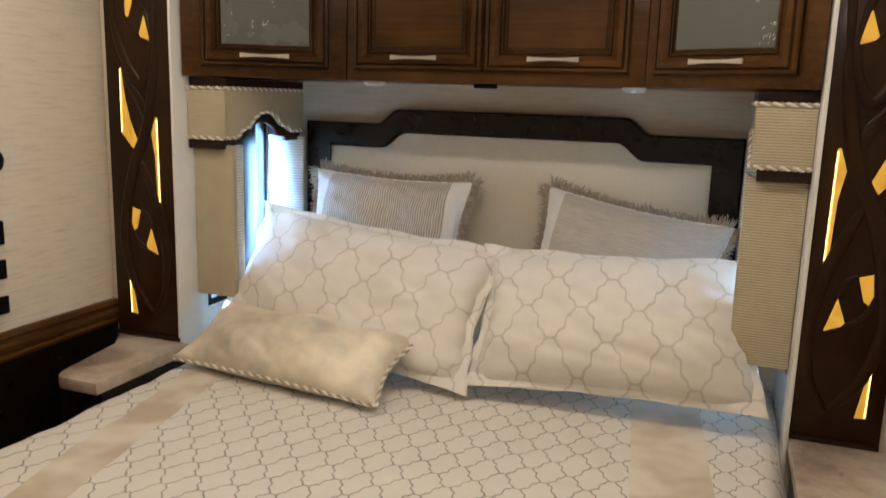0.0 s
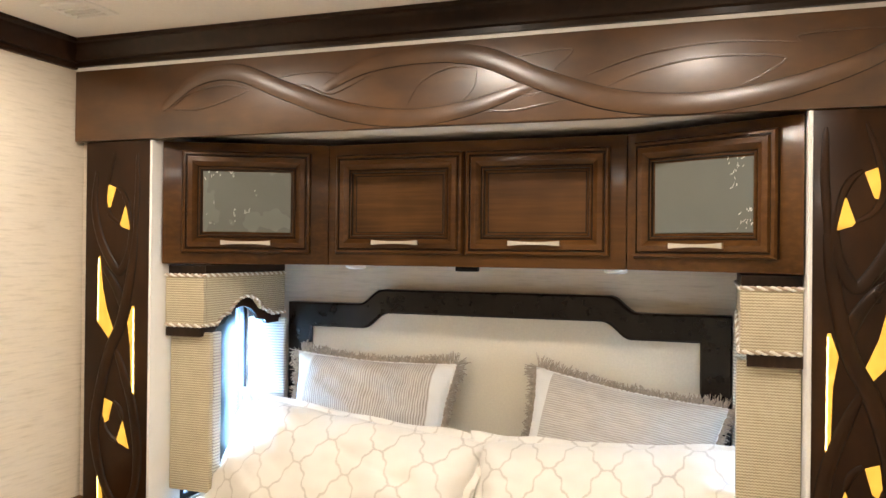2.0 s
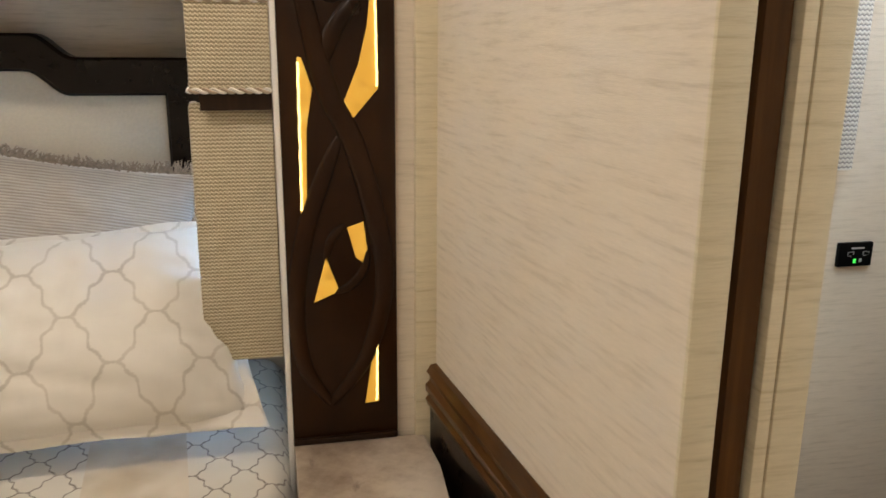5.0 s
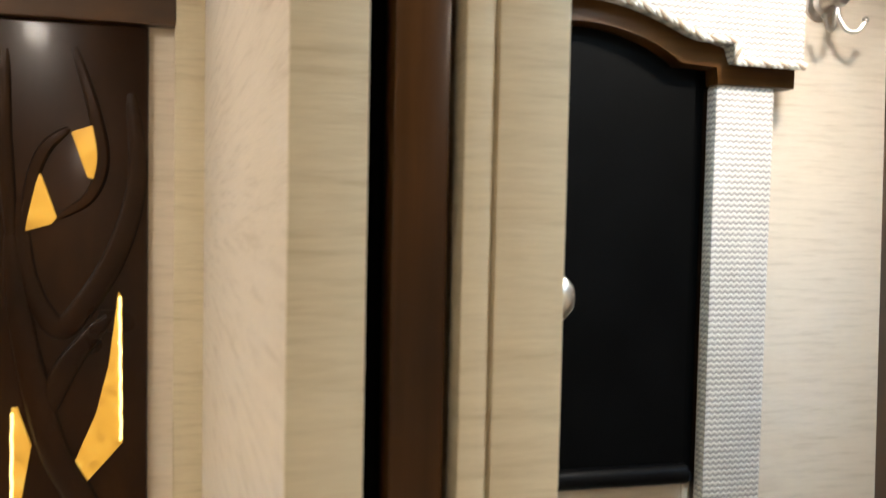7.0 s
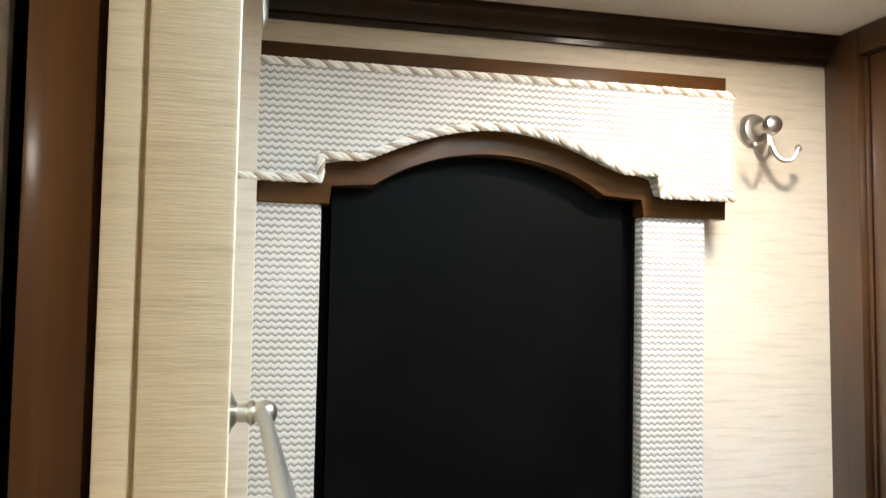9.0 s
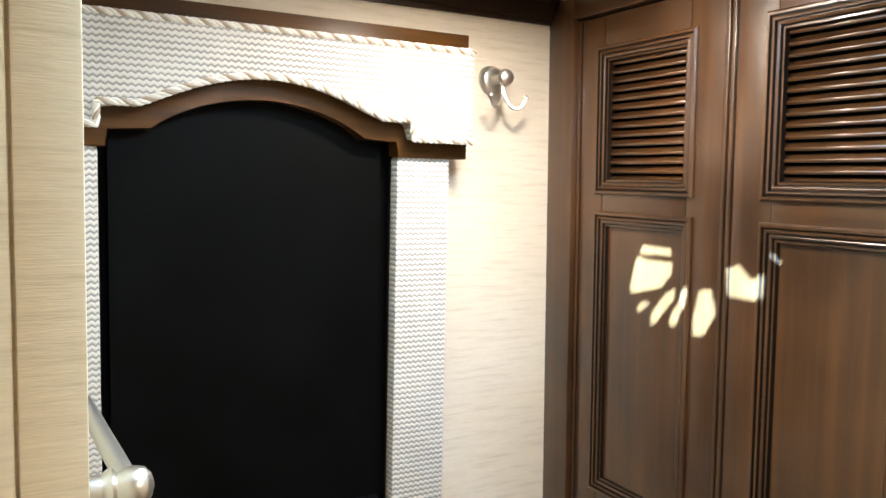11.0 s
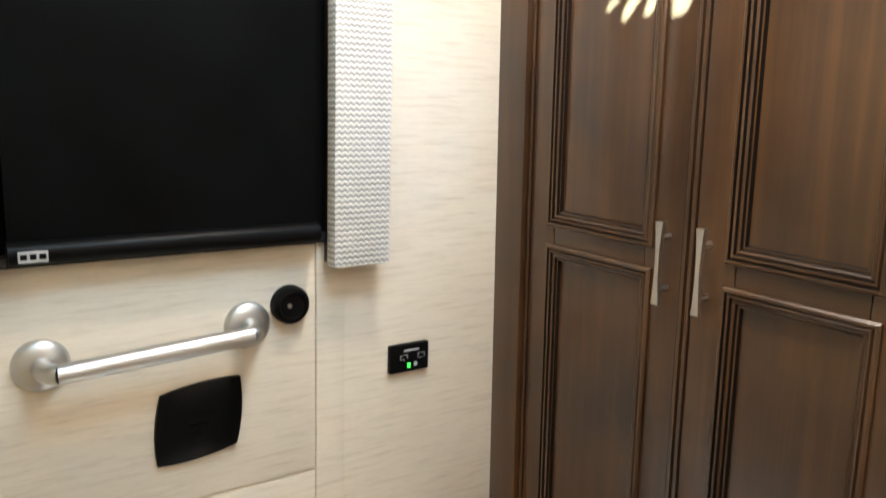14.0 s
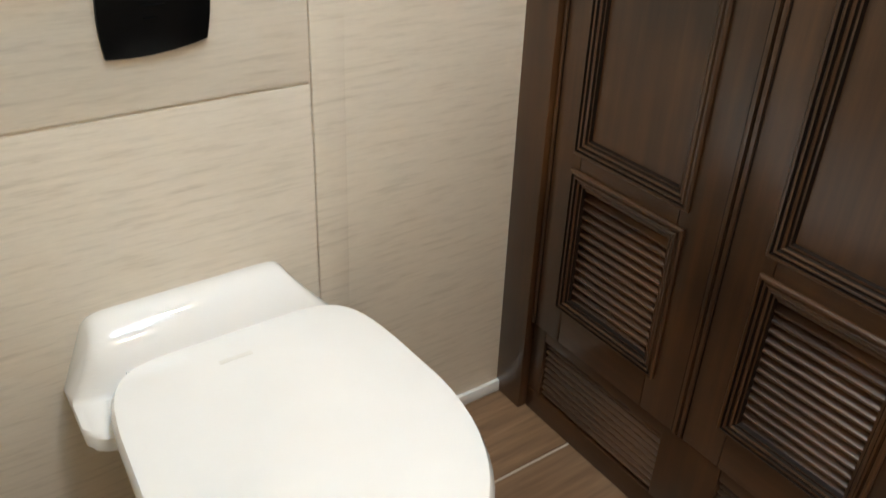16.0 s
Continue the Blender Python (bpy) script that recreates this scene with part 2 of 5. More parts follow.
def glow(name, color, strength, base=(0.8, 0.6, 0.2), mottled=False):
    mat, n, l, b = material(name)
    b.inputs["Base Color"].default_value = (*base, 1)
    b.inputs["Roughness"].default_value = 0.3
    b.inputs["Emission Strength"].default_value = strength
    if mottled:
        f = noise_tex(n, l, coords(n, l), 38.0, 5.0, 0.75)
        l.new(ramp(n, l, f, ((0.34, tuple(c * 0.4 for c in color)), (0.52, color), (0.68, tuple(min(1, c * 1.3 + 0.05) for c in color)))), b.inputs["Emission Color"])
    else:
        b.inputs["Emission Color"].default_value = (*color, 1)
    return mat


def trellis(name, ground, line, period=0.135, bands=()):
    """Quilted bed linen with a printed ogee trellis; bands are plain satin stripes in local x."""
    mat, n, l, b = material(name)
    v = coords(n, l)
    sep = n.new("ShaderNodeSeparateXYZ")
    l.new(v, sep.inputs[0])
    k = 2 * math.pi / period
    a = math_node(n, l, "MULTIPLY", sep.outputs[0], k)
    c = math_node(n, l, "MULTIPLY", sep.outputs[1], k * 0.86)
    plus, minus = math_node(n, l, "ADD", a, c), math_node(n, l, "SUBTRACT", a, c)
    def ogee(straight, cross):
        """A line that swings in rounded steps between two crossings."""
        swing = math_node(n, l, "ADD", math_node(n, l, "MULTIPLY", math_node(n, l, "SINE", cross), 0.25),
                          math_node(n, l, "MULTIPLY", math_node(n, l, "SINE", math_node(n, l, "MULTIPLY", cross, 3.0)), 0.09))
        return math_node(n, l, "ADD", math_node(n, l, "MULTIPLY", straight, 0.5), swing)

    p, q = ogee(plus, minus), ogee(minus, plus)
    f = math_node(n, l, "MINIMUM", math_node(n, l, "ABSOLUTE", math_node(n, l, "COSINE", p)), math_node(n, l, "ABSOLUTE", math_node(n, l, "COSINE", q)))
    fray = noise_tex(n, l, v, 220.0, 3.0)
    f = math_node(n, l, "ADD", f, math_node(n, l, "MULTIPLY", math_node(n, l, "SUBTRACT", fray, 0.5), 0.22))
    mask = n.new("ShaderNodeMapRange")
    mask.inputs[1].default_value, mask.inputs[2].default_value = 0.045, 0.12
    mask.inputs[3].default_value, mask.inputs[4].default_value = 1.0, 0.0
    l.new(f, mask.inputs[0])
    keep = mask.outputs[0]
    broad = noise_tex(n, l, v, 9.0, 3.0)
    gcol = ramp(n, l, broad, ((0.3, tuple(x * 0.93 for x in ground)), (0.7, ground)))
    lcol = ramp(n, l, broad, ((0.35, line), (0.65, tuple(x * 1.25 for x in line))))
    for x0, x1, slope in bands:
        skew = math_node(n, l, "SUBTRACT", sep.outputs[0], math_node(n, l, "MULTIPLY", sep.outputs[1], slope))
        inside = math_node(n, l, "MULTIPLY", math_node(n, l, "GREATER_THAN", skew, x0), math_node(n, l, "LESS_THAN", skew, x1))
        keep = math_node(n, l, "MULTIPLY", keep, math_node(n, l, "SUBTRACT", 1.0, inside))
        gcol = mixc(n, l, inside, gcol, ramp(n, l, noise_tex(n, l, v, 6.0, 2.0), ((0.36, (0.50, 0.41, 0.29)), (0.62, (0.71, 0.64, 0.53)))))
    l.new(mixc(n, l, keep, gcol, lcol), b.inputs["Base Color"])
    b.inputs["Roughness"].default_value = 0.6
    b.inputs["Sheen Weight"].default_value = 0.3
    cloth = noise_tex(n, l, v, 600.0, 2.0)
    hump = math_node(n, l, "ADD", math_node(n, l, "MULTIPLY", f, 0.6), math_node(n, l, "MULTIPLY", cloth, 0.25))
    bump(n, l, b, hump, 0.35, 0.003)
    return mat


def striped(name, base, dark, hem, half, period=0.011, axis=0, both=True):
    """Ribbed silk, striped along one axis, with a plain pale hem past +-half in local x."""
    mat, n, l, b = material(name)
    v = coords(n, l)
    sep = n.new("ShaderNodeSeparateXYZ")
    l.new(v, sep.inputs[0])
    s = math_node(n, l, "SINE", math_node(n, l, "MULTIPLY", sep.outputs[axis], 2 * math.pi / period))
    g = noise_tex(n, l, coords(n, l, (500, 25, 25) if axis == 0 else (25, 500, 25)), 1.0, 3.0)
    f = math_node(n, l, "ADD", math_node(n, l, "MULTIPLY", s, 0.26), g)
    c = ramp(n, l, f, ((0.25, dark), (0.55, base), (0.9, tuple(min(1, k * 1.25) for k in base))))
    edge = math_node(n, l, "GREATER_THAN", math_node(n, l, "ABSOLUTE" if both else "MULTIPLY", sep.outputs[0], -1.0), half)
    l.new(mixc(n, l, edge, c, hem), b.inputs["Base Color"])
    b.inputs["Roughness"].default_value = 0.5
    b.inputs["Sheen Weight"].default_value = 0.4
    bump(n, l, b, f, 0.4, 0.0015)
    return mat


def marble(name):
    mat, n, l, b = material(name)
    v = coords(n, l, (1, 1, 1), (0, 0, 35))
    warp = noise_tex(n, l, v, 5.0, 6.0, 0.65)
    spot = noise_tex(n, l, coords(n, l, (7, 2.5, 5)), 2.2, 5.0, 0.6)
    c = ramp(n, l, warp, ((0.3, (0.20, 0.145, 0.10)), (0.45, (0.40, 0.32, 0.25)), (0.6, (0.60, 0.52, 0.43))))
    c = mixc(n, l, ramp(n, l, spot, ((0.62, (0, 0, 0)), (0.72, (1, 1, 1)))), c, (0.12, 0.085, 0.06))
    l.new(c, b.inputs["Base Color"])
    b.inputs["Roughness"].default_value = 0.28
    return mat


def pane(name, tint=(0.9, 0.95, 1.0), rough=0.0):
    mat, n, l, b = material(name)
    b.inputs["Base Color"].default_value = (*tint, 1)
    b.inputs["Transmission Weight"].default_value, b.inputs["Roughness"].default_value, b.inputs["IOR"].default_value = 1.0, rough, 1.45
    return mat


UP, ALONG_X, ALONG_Y = (70, 70, 3.0), (3.0, 70, 70), (70, 3.0, 70)
BROWN = ((0.017, 0.0060, 0.0014), (0.062, 0.0245, 0.0058), (0.135, 0.059, 0.0155))
DEEP = ((0.006, 0.0028, 0.0012), (0.017, 0.008, 0.0035), (0.036, 0.017, 0.008))
wood_up = wood("maple stain upright", *BROWN, UP)
wood_x = wood("maple stain level", *BROWN, ALONG_X)
wood_y = wood("maple stain along", *BROWN, ALONG_Y)
carved = wood("carved maple", (0.006, 0.0020, 0.0005), (0.019, 0.0070, 0.0018), (0.046, 0.0178, 0.0046), (14, 14, 5), 0.3, 0.22)
carved_x = wood("carved maple level", *BROWN, (5, 14, 14), 0.36, 1.2, spec=0.5, coat_rough=0.27)
deep_up = wood("espresso wood upright", *DEEP, UP, 0.4, 0.2)
deep_y = wood("espresso wood along", *DEEP, ALONG_Y, 0.35, 0.3)
crown_wood = wood("crown wood", *DEEP, (30, 30, 30), 0.35, 0.3)
espresso = plain("black-brown lacquer", (0.0085, 0.0050, 0.0032), 0.30, spec=0.2, coat=0.15)
glaze = plain("dark glaze in the grooves", (0.008, 0.004, 0.002), 0.5, spec=0.2)
closet_up = wood("glazed closet wood", (0.008, 0.0026, 0.0007), (0.044, 0.0168, 0.0044), (0.112, 0.046, 0.0130), (40, 40, 2.0), 0.36, 0.9, spec=0.55)
closet_y = wood("glazed closet rail", (0.008, 0.0026, 0.0007), (0.044, 0.0168, 0.0044), (0.112, 0.046, 0.0130), (40, 2.0, 40), 0.36, 0.9, spec=0.55)
wall_mat = linen_wall("linen wall covering", (0.72, 0.638, 0.523), (0.53, 0.45, 0.345))
wall_jamb = linen_wall("linen jamb covering", (0.66, 0.585, 0.42), (0.46, 0.385, 0.24))
ceil_mat = plain("ceiling vinyl", (0.78, 0.74, 0.68), 0.6, vary=0.03, scale=90, relief=0.0006)
slide_mat = plain("slide-out white panel", (0.75, 0.74, 0.72), 0.5, vary=0.02)
tan_weave = weave("tan ribbed weave", (0.54, 0.465, 0.32), (0.29, 0.24, 0.15), 0.0072)
grey_weave = weave("oatmeal chevron weave", (0.62, 0.595, 0.545), (0.29, 0.28, 0.265), 0.0098, 0.5)
cord_white, cord_tan = plain("white cord", (0.8, 0.77, 0.7), 0.6), plain("taupe cord", (0.42, 0.33, 0.24), 0.6)
leather = plain("cream upholstery leather", (0.60, 0.54, 0.43), 0.42, vary=0.05, scale=160, relief=0.0008)
quilt_mat = trellis("trellis comforter", (0.74, 0.70, 0.62), (0.22, 0.19, 0.16), 0.098, ((0.54, 0.729, -0.11), (-0.83, -0.70, -0.18)))
sham_mat = trellis("trellis sham", (0.76, 0.72, 0.65), (0.50, 0.46, 0.40), 0.155)
stripe_up = striped("striped silk", (0.47, 0.42, 0.36), (0.26, 0.22, 0.19), (0.66, 0.64, 0.60), 0.232, 0.0085)
stripe_along = striped("striped silk, lengthwise", (0.47, 0.42, 0.36), (0.34, 0.30, 0.25), (0.66, 0.64, 0.60), 0.240, 0.007, 1, False)
satin = plain("champagne satin", (0.66, 0.585, 0.46), 0.34, vary=0.3, scale=6, coat=0.2)
fringe_mat = plain("taupe fringe", (0.34, 0.28, 0.22), 0.8, vary=0.3, scale=120)
piping = plain("pale piping", (0.74, 0.71, 0.66), 0.6)
nickel = plain("brushed nickel", (0.66, 0.63, 0.58), 0.34, 1.0, vary=0.02, scale=60)
steel = plain("satin steel", (0.58, 0.575, 0.56), 0.40, 1.0, vary=0.02, scale=60)
black_plastic = plain("black plastic", (0.0028, 0.0028, 0.003), 0.4, spec=0.09)
shade_mat = plain("black shade cloth", (0.0022, 0.0023, 0.0024), 0.5, vary=0.3, scale=9, spec=0.05)
# near-black colour that stands in for shade in slots and recesses
cavity_shade = plain("near-black painted shade", (0.002, 0.002, 0.002), 0.95, spec=0.05)
grey_glass = plain("frosted grey glass", (0.115, 0.122, 0.105), 0.30, vary=0.06, scale=3)
pale_stroke = plain("bright pale strokes", (0.85, 0.85, 0.80), 0.25, 0.0)
amber = glow("backlit amber resin", (1.0, 0.50, 0.055), 0.0072, (0.45, 0.25, 0.04), True)
amber_hot = glow("amber edge light", (1.0, 0.72, 0.22), 0.042)
marble_mat = marble("travertine laminate")
porcelain = plain("white porcelain", (0.86, 0.84, 0.80), 0.12, coat=0.5, vary=0.02, scale=6)
window_frame_mat = plain("black window frame", (0.015, 0.016, 0.02), 0.35)
pane_mat = pane("window glass", (0.75, 0.86, 1.0))
lamp_lens = glow("lamp lens", (1.0, 0.88, 0.72), 0.2, (0.9, 0.9, 0.9))
puck_lens = plain("puck lens", (0.85, 0.86, 0.88), 0.3)
label_white = plain("white print", (0.42, 0.42, 0.42), 0.5)
green_led = glow("green indicator", (0.05, 1.0, 0.1), 0.012, (0.1, 0.5, 0.1))
trim_white = plain("white vinyl trim", (0.74, 0.72, 0.68), 0.45, vary=0.02)


def plank_mat():
    mat, n, l, b = material("wood-look plank floor")
    info = n.new("ShaderNodeObjectInfo")
    fine = noise_tex(n, l, coords(n, l, (4, 60, 60)), 1.0, 6.0, 0.6)
    c = ramp(n, l, fine, ((0.3, (0.13, 0.074, 0.038)), (0.55, (0.23, 0.138, 0.076)), (0.75, (0.31, 0.20, 0.118))))
    c = mixc(n, l, math_node(n, l, "MULTIPLY", info.outputs["Random"], 0.35), c, (0.13, 0.08, 0.05))
    l.new(c, b.inputs["Base Color"])
    b.inputs["Roughness"].default_value = 0.35
    bump(n, l, b, fine, 0.2, 0.001)
    return mat


floor_mat = plank_mat()
grout = plain("pale floor joint", (0.45, 0.38, 0.30), 0.7)

# ---------------------------------------------------------------- the shell
WEST, EAST, SOUTH, NORTH = -1.215, 2.50, -2.55, 0.109
SLIDE_X, SLIDE_BACK, SLIDE_TOP = 0.925, 0.645, 1.962
S = dict(kind="structure")

single("floor", block(WEST - 0.1, EAST + 0.1, SOUTH - 0.1, NORTH + 0.1, -0.08, -0.004), grout, "pale jointed floor base under wood-look planks", "floor", **S)
ROOF_HOLE = (1.60, 2.10, -1.02, -0.48)   # unseen roof opening added to let the sun in, x0 x1 y0 y1
bm = block(WEST - 0.1, ROOF_HOLE[0], SOUTH - 0.1, NORTH + 0.1, CEIL, CEIL + 0.05)
block(ROOF_HOLE[1], EAST + 0.1, SOUTH - 0.1, NORTH + 0.1, CEIL, CEIL + 0.05, bm=bm)
block(ROOF_HOLE[0], ROOF_HOLE[1], SOUTH - 0.1, ROOF_HOLE[2], CEIL, CEIL + 0.05, bm=bm)
block(ROOF_HOLE[0], ROOF_HOLE[1], ROOF_HOLE[3], NORTH + 0.1, CEIL, CEIL + 0.05, bm=bm)
single("ceiling", bm, ceil_mat, "cream textured vinyl ceiling", "ceiling", **S)
single("wall_west", block(WEST - 0.08, WEST, SOUTH, 0.03, 0, CEIL), wall_mat, "cream linen-textured bedroom side wall", "wall", **S)
single("wall_south", block(WEST - 0.08, EAST + 0.08, SOUTH - 0.08, SOUTH, 0, CEIL), wall_mat, "cream linen-textured wall behind the bed foot", "wall", **S)
single("wall_east", block(EAST, EAST + 0.08, SOUTH, NORTH, 0, CEIL), wall_mat, "cream linen-textured wall behind the closet", "wall", **S)
bm = block(WEST - 0.08, -SLIDE_X - 0.001, 0.03, 0.11, 0, CEIL)
block(SLIDE_X + 0.001, 1.42, 0.012, 0.11, 0, CEIL, bm=bm)
block(-SLIDE_X - 0.001, SLIDE_X + 0.001, 0.012, 0.11, SLIDE_TOP, CEIL, bm=bm)
single("wall_north", bm, wall_mat, "cream linen-textured outer wall around the bed slide-out", "wall", **S)
single("wall_bath", block(1.42, EAST, NORTH + 0.004, NORTH + 0.09, 0, CEIL), wall_mat, "cream linen-textured bathroom outer wall", "wall", **S)

# slide-out box; the side walls have window openings
WIN_Y0, WIN_Y1, WIN_Z0, WIN_Z1 = 0.155, 0.545, 0.78, 1.43
for sx, nm in ((-1, "slide_wall_west"), (1, "slide_wall_east")):
    xa, xb = sorted((sx * SLIDE_X, sx * (SLIDE_X + 0.05)))
    bm = block(xa, xb, 0.11, WIN_Y0, 0.3, SLIDE_TOP)
    block(xa, xb, WIN_Y1, SLIDE_BACK, 0.3, SLIDE_TOP, bm=bm)
    block(xa, xb, WIN_Y0, WIN_Y1, 0.3, WIN_Z0, bm=bm)
    block(xa, xb, WIN_Y0, WIN_Y1, WIN_Z1, SLIDE_TOP, bm=bm)
    single(nm, bm, slide_mat, "white slide-out end wall with a window opening", "wall", **S)
    tw = block(*sorted((sx * (SLIDE_X + 0.003), sx * (SLIDE_X - 0.007))), -0.004, 0.112, 0.55, 1.94, 0.002)
    single("trim_slide_west" if sx < 0 else "trim_slide_east", tw, trim_white, "narrow white trim at the slide-out corner", "trim", **S)
    # window unit
    win = thing("window_1" if sx < 0 else "window_2", (sx * (SLIDE_X + 0.03), (WIN_Y0 + WIN_Y1) / 2, WIN_Z0), "black-framed slide-out window with daylight outside", "window", kind="structure")
    m = Matrix(((0, sx, 0, sx * (SLIDE_X + 0.012)), (1, 0, 0, 0), (0, 0, 1, 0), (0, 0, 0, 1))) if sx < 0 else Matrix(((0, 1, 0, SLIDE_X + 0.012), (1, 0, 0, 0), (0, 0, 1, 0), (0, 0, 0, 1)))
    part("window_frame", frame_loft(WIN_Y0, WIN_Y1, WIN_Z0, WIN_Z1, ((0, -0.03), (0, 0.004), (0.006, 0.008), (0.024, 0.008), (0.028, 0), (0.028, -0.03)), m, False), window_frame_mat, win)
    xm = sx * (SLIDE_X + 0.018)
    for ya, yb in ((0.285, 0.362), (0.364, 0.478)):
        part("sash_stile", block(xm - 0.009, xm + 0.009, ya, yb, WIN_Z0 + 0.02, WIN_Z1 - 0.02, 0.003), window_frame_mat, win)
    for ya, yb in ((WIN_Y0 + 0.026, 0.287), (0.476, WIN_Y1 - 0.026)):
        glass = part("pane", block(xm - 0.002, xm + 0.002, ya, yb, WIN_Z0 + 0.026, WIN_Z1 - 0.026), pane_mat, win, smooth=0)
        glass.visible_shadow = False
single("slide_wall_back", block(-SLIDE_X - 0.05, SLIDE_X + 0.05, SLIDE_BACK, SLIDE_BACK + 0.05, 0.3, SLIDE_TOP), wall_mat, "pale linen-textured wall behind the headboard", "wall", **S)
single("slide_ceiling", block(-SLIDE_X - 0.05, SLIDE_X + 0.05, 0.11, SLIDE_BACK + 0.05, SLIDE_TOP, SLIDE_TOP + 0.05), ceil_mat, "cream slide-out ceiling above the cabinets", "ceiling", **S)
single("slide_floor", block(-SLIDE_X - 0.05, SLIDE_X + 0.05, 0.11, SLIDE_BACK + 0.05, 0.25, 0.3), deep_y, "dark slide-out floor under the bed", "floor", **S)
single("ground", block(-300, 300, -300, 300, -1.3, -1.2), plain("gravel lot", (0.22, 0.21, 0.19), 0.9, vary=0.25, scale=3), "grey gravel lot outside the trailer", "ground", **S)

# the partition between bedroom and bathroom, with a pocket door in its end
PX0, PX1, PY = 1.293, 1.428, -0.770     # bedroom face at the free end, bathroom face, end
bm = prism(((1.203, 0.012), (PX0, PY), (PX0 + 0.037, PY), (PX0 + 0.037, 0.012)), "z", 0, CEIL)
single("wall_partition_west", bm, wall_mat, "cream linen-textured bedroom partition leaf", "wall", **S)
single("wall_partition_east", prism(((PX1 - 0.052, PY), (PX1, PY), (PX1 - 0.045, NORTH), (PX1 - 0.097, NORTH)), "z", 0, CEIL), wall_jamb, "cream linen-textured bathroom partition leaf with a seam", "wall", **S)
single("trim_partition_end", block(PX0 - 0.0005, PX0 + 0.0365, PY - 0.004, PY + 0.002, 0, CEIL - 0.002, 0.001), wall_jamb, "linen-wrapped end strip of the partition", "trim", **S)
single("trim_partition_seam", block(PX1 - 0.0520, PX1 - 0.0375, PY - 0.004, PY + 0.002, 0, CEIL - 0.002, 0.0015), wall_jamb, "linen-wrapped narrow strip beside the pocket door", "trim", **S)
single("trim_partition_corner", block(PX1 - 0.0355, PX1 + 0.0015, PY - 0.005, PY + 0.004, 0, CEIL - 0.002, 0.002), wall_jamb, "linen-wrapped corner strip of the partition", "trim", **S)
# the slot's inner shade is painted by this near-black sheet
single("pocket_back", block(PX0 + 0.038, PX1 - 0.053, -0.60, -0.59, 0, CEIL), cavity_shade, "back of the pocket door slot, painted near-black as shade", "wall", **S)
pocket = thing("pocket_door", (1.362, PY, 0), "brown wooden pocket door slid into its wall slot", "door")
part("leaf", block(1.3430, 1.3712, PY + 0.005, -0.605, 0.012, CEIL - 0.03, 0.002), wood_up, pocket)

# black strips either side of the leaf paint the gaps' shade
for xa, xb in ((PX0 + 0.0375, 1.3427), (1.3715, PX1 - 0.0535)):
    part("slot_shade", block(xa, xb, PY + 0.030, PY + 0.042, 0.012, CEIL - 0.03), cavity_shade, pocket, "black strip painting the shade in the slot")

# crown mouldings, header trim line
def crown_run(name, p, q, inward, label, size=1.0):
    """A moulding under the ceiling from p to q (x, y); inward: unit (x, y) into the room."""
    prof = ((0.0, -0.085), (0.012, -0.085), (0.014, -0.070), (0.026, -0.066), (0.03, -0.045), (0.046, -0.030), (0.05, -0.016), (0.060, -0.012), (0.060, 0.0), (0.0, 0.0))
    bm = bmesh.new()
    ends = []
    for e in (p, q):
        ends.append([bm.verts.new((e[0] + inward[0] * d, e[1] + inward[1] * d * size, CEIL + h * size)) for d, h in prof])
    n = len(prof)
    for i in range(n):
        bm.faces.new((ends[0][i], ends[0][(i + 1) % n], ends[1][(i + 1) % n], ends[1][i]))
    bm.faces.new(ends[0]), bm.faces.new(ends[1][::-1])
    return single(name, bm, crown_wood, label, "trim", **S)


crown_run("trim_crown_north", (WEST, -0.012), (1.26, -0.012), (0, -1), "dark stepped crown moulding above the carved header", 0.93)
crown_run("trim_crown_west", (WEST, SOUTH), (WEST, -0.012), (1, 0), "dark stepped crown moulding along the side wall")
crown_run("trim_crown_bath", (PX1, NORTH), (2.405, NORTH), (0, -1), "dark stepped crown moulding above the bathroom window", 0.56)
single("trim_header_line", block(WEST, 1.20, -0.010, 0.012, 2.1655, 2.1775), trim_white, "thin cream line between header and crown", "trim", **S)

single("trim_batten", block(1.166, 1.2085, -0.010, 0.0118, 0.0, CEIL - 0.087, 0.003), wall_jamb, "linen-wrapped batten in the corner beside the pilaster", "trim", **S)

# chair rails with a dark panel below
def rail(name, p, q, inward, z, label):
    bm = bmesh.new()
    prof = ((0, 0), (0.018, 0.0), (0.022, 0.012), (0.016, 0.02), (0.022, 0.03), (0.022, 0.042), (0.014, 0.05), (0.014, 0.062), (0.02, 0.068), (0.012, 0.082), (0, 0.084))
    ends = [[bm.verts.new((e[0] + inward[0] * d, e[1] + inward[1] * d, z - 0.084 + h)) for d, h in prof] for e in (p, q)]
    n = len(prof)
    for i in range(n):
        bm.faces.new((ends[0][i], ends[0][(i + 1) % n], ends[1][(i + 1) % n], ends[1][i]))
    bm.faces.new(ends[0]), bm.faces.new(ends[1][::-1])
    return single(name, bm, wood_y, label, "trim", **S)


rail("trim_rail_west", (WEST, 0.03), (WEST, SOUTH), (1, 0), 0.81, "brown moulded rail on the bedroom wall")
rail("trim_rail_east", (1.2055, 0.0), (1.2835, -0.69), (-0.99, -0.11), 0.85, "brown moulded rail on the partition wall")
single("wainscot_west", block(WEST, WEST + 0.010, SOUTH, 0.03, 0, 0.727), espresso, "near-black panel under the wall rail", "wall panel", **S)
single("wainscot_east", prism(((1.203, 0.0), (1.2825, -0.70), (1.272, -0.70), (1.193, 0.0)), "z", 0, 0.766), espresso, "near-black panel under the partition rail", "wall panel", **S)

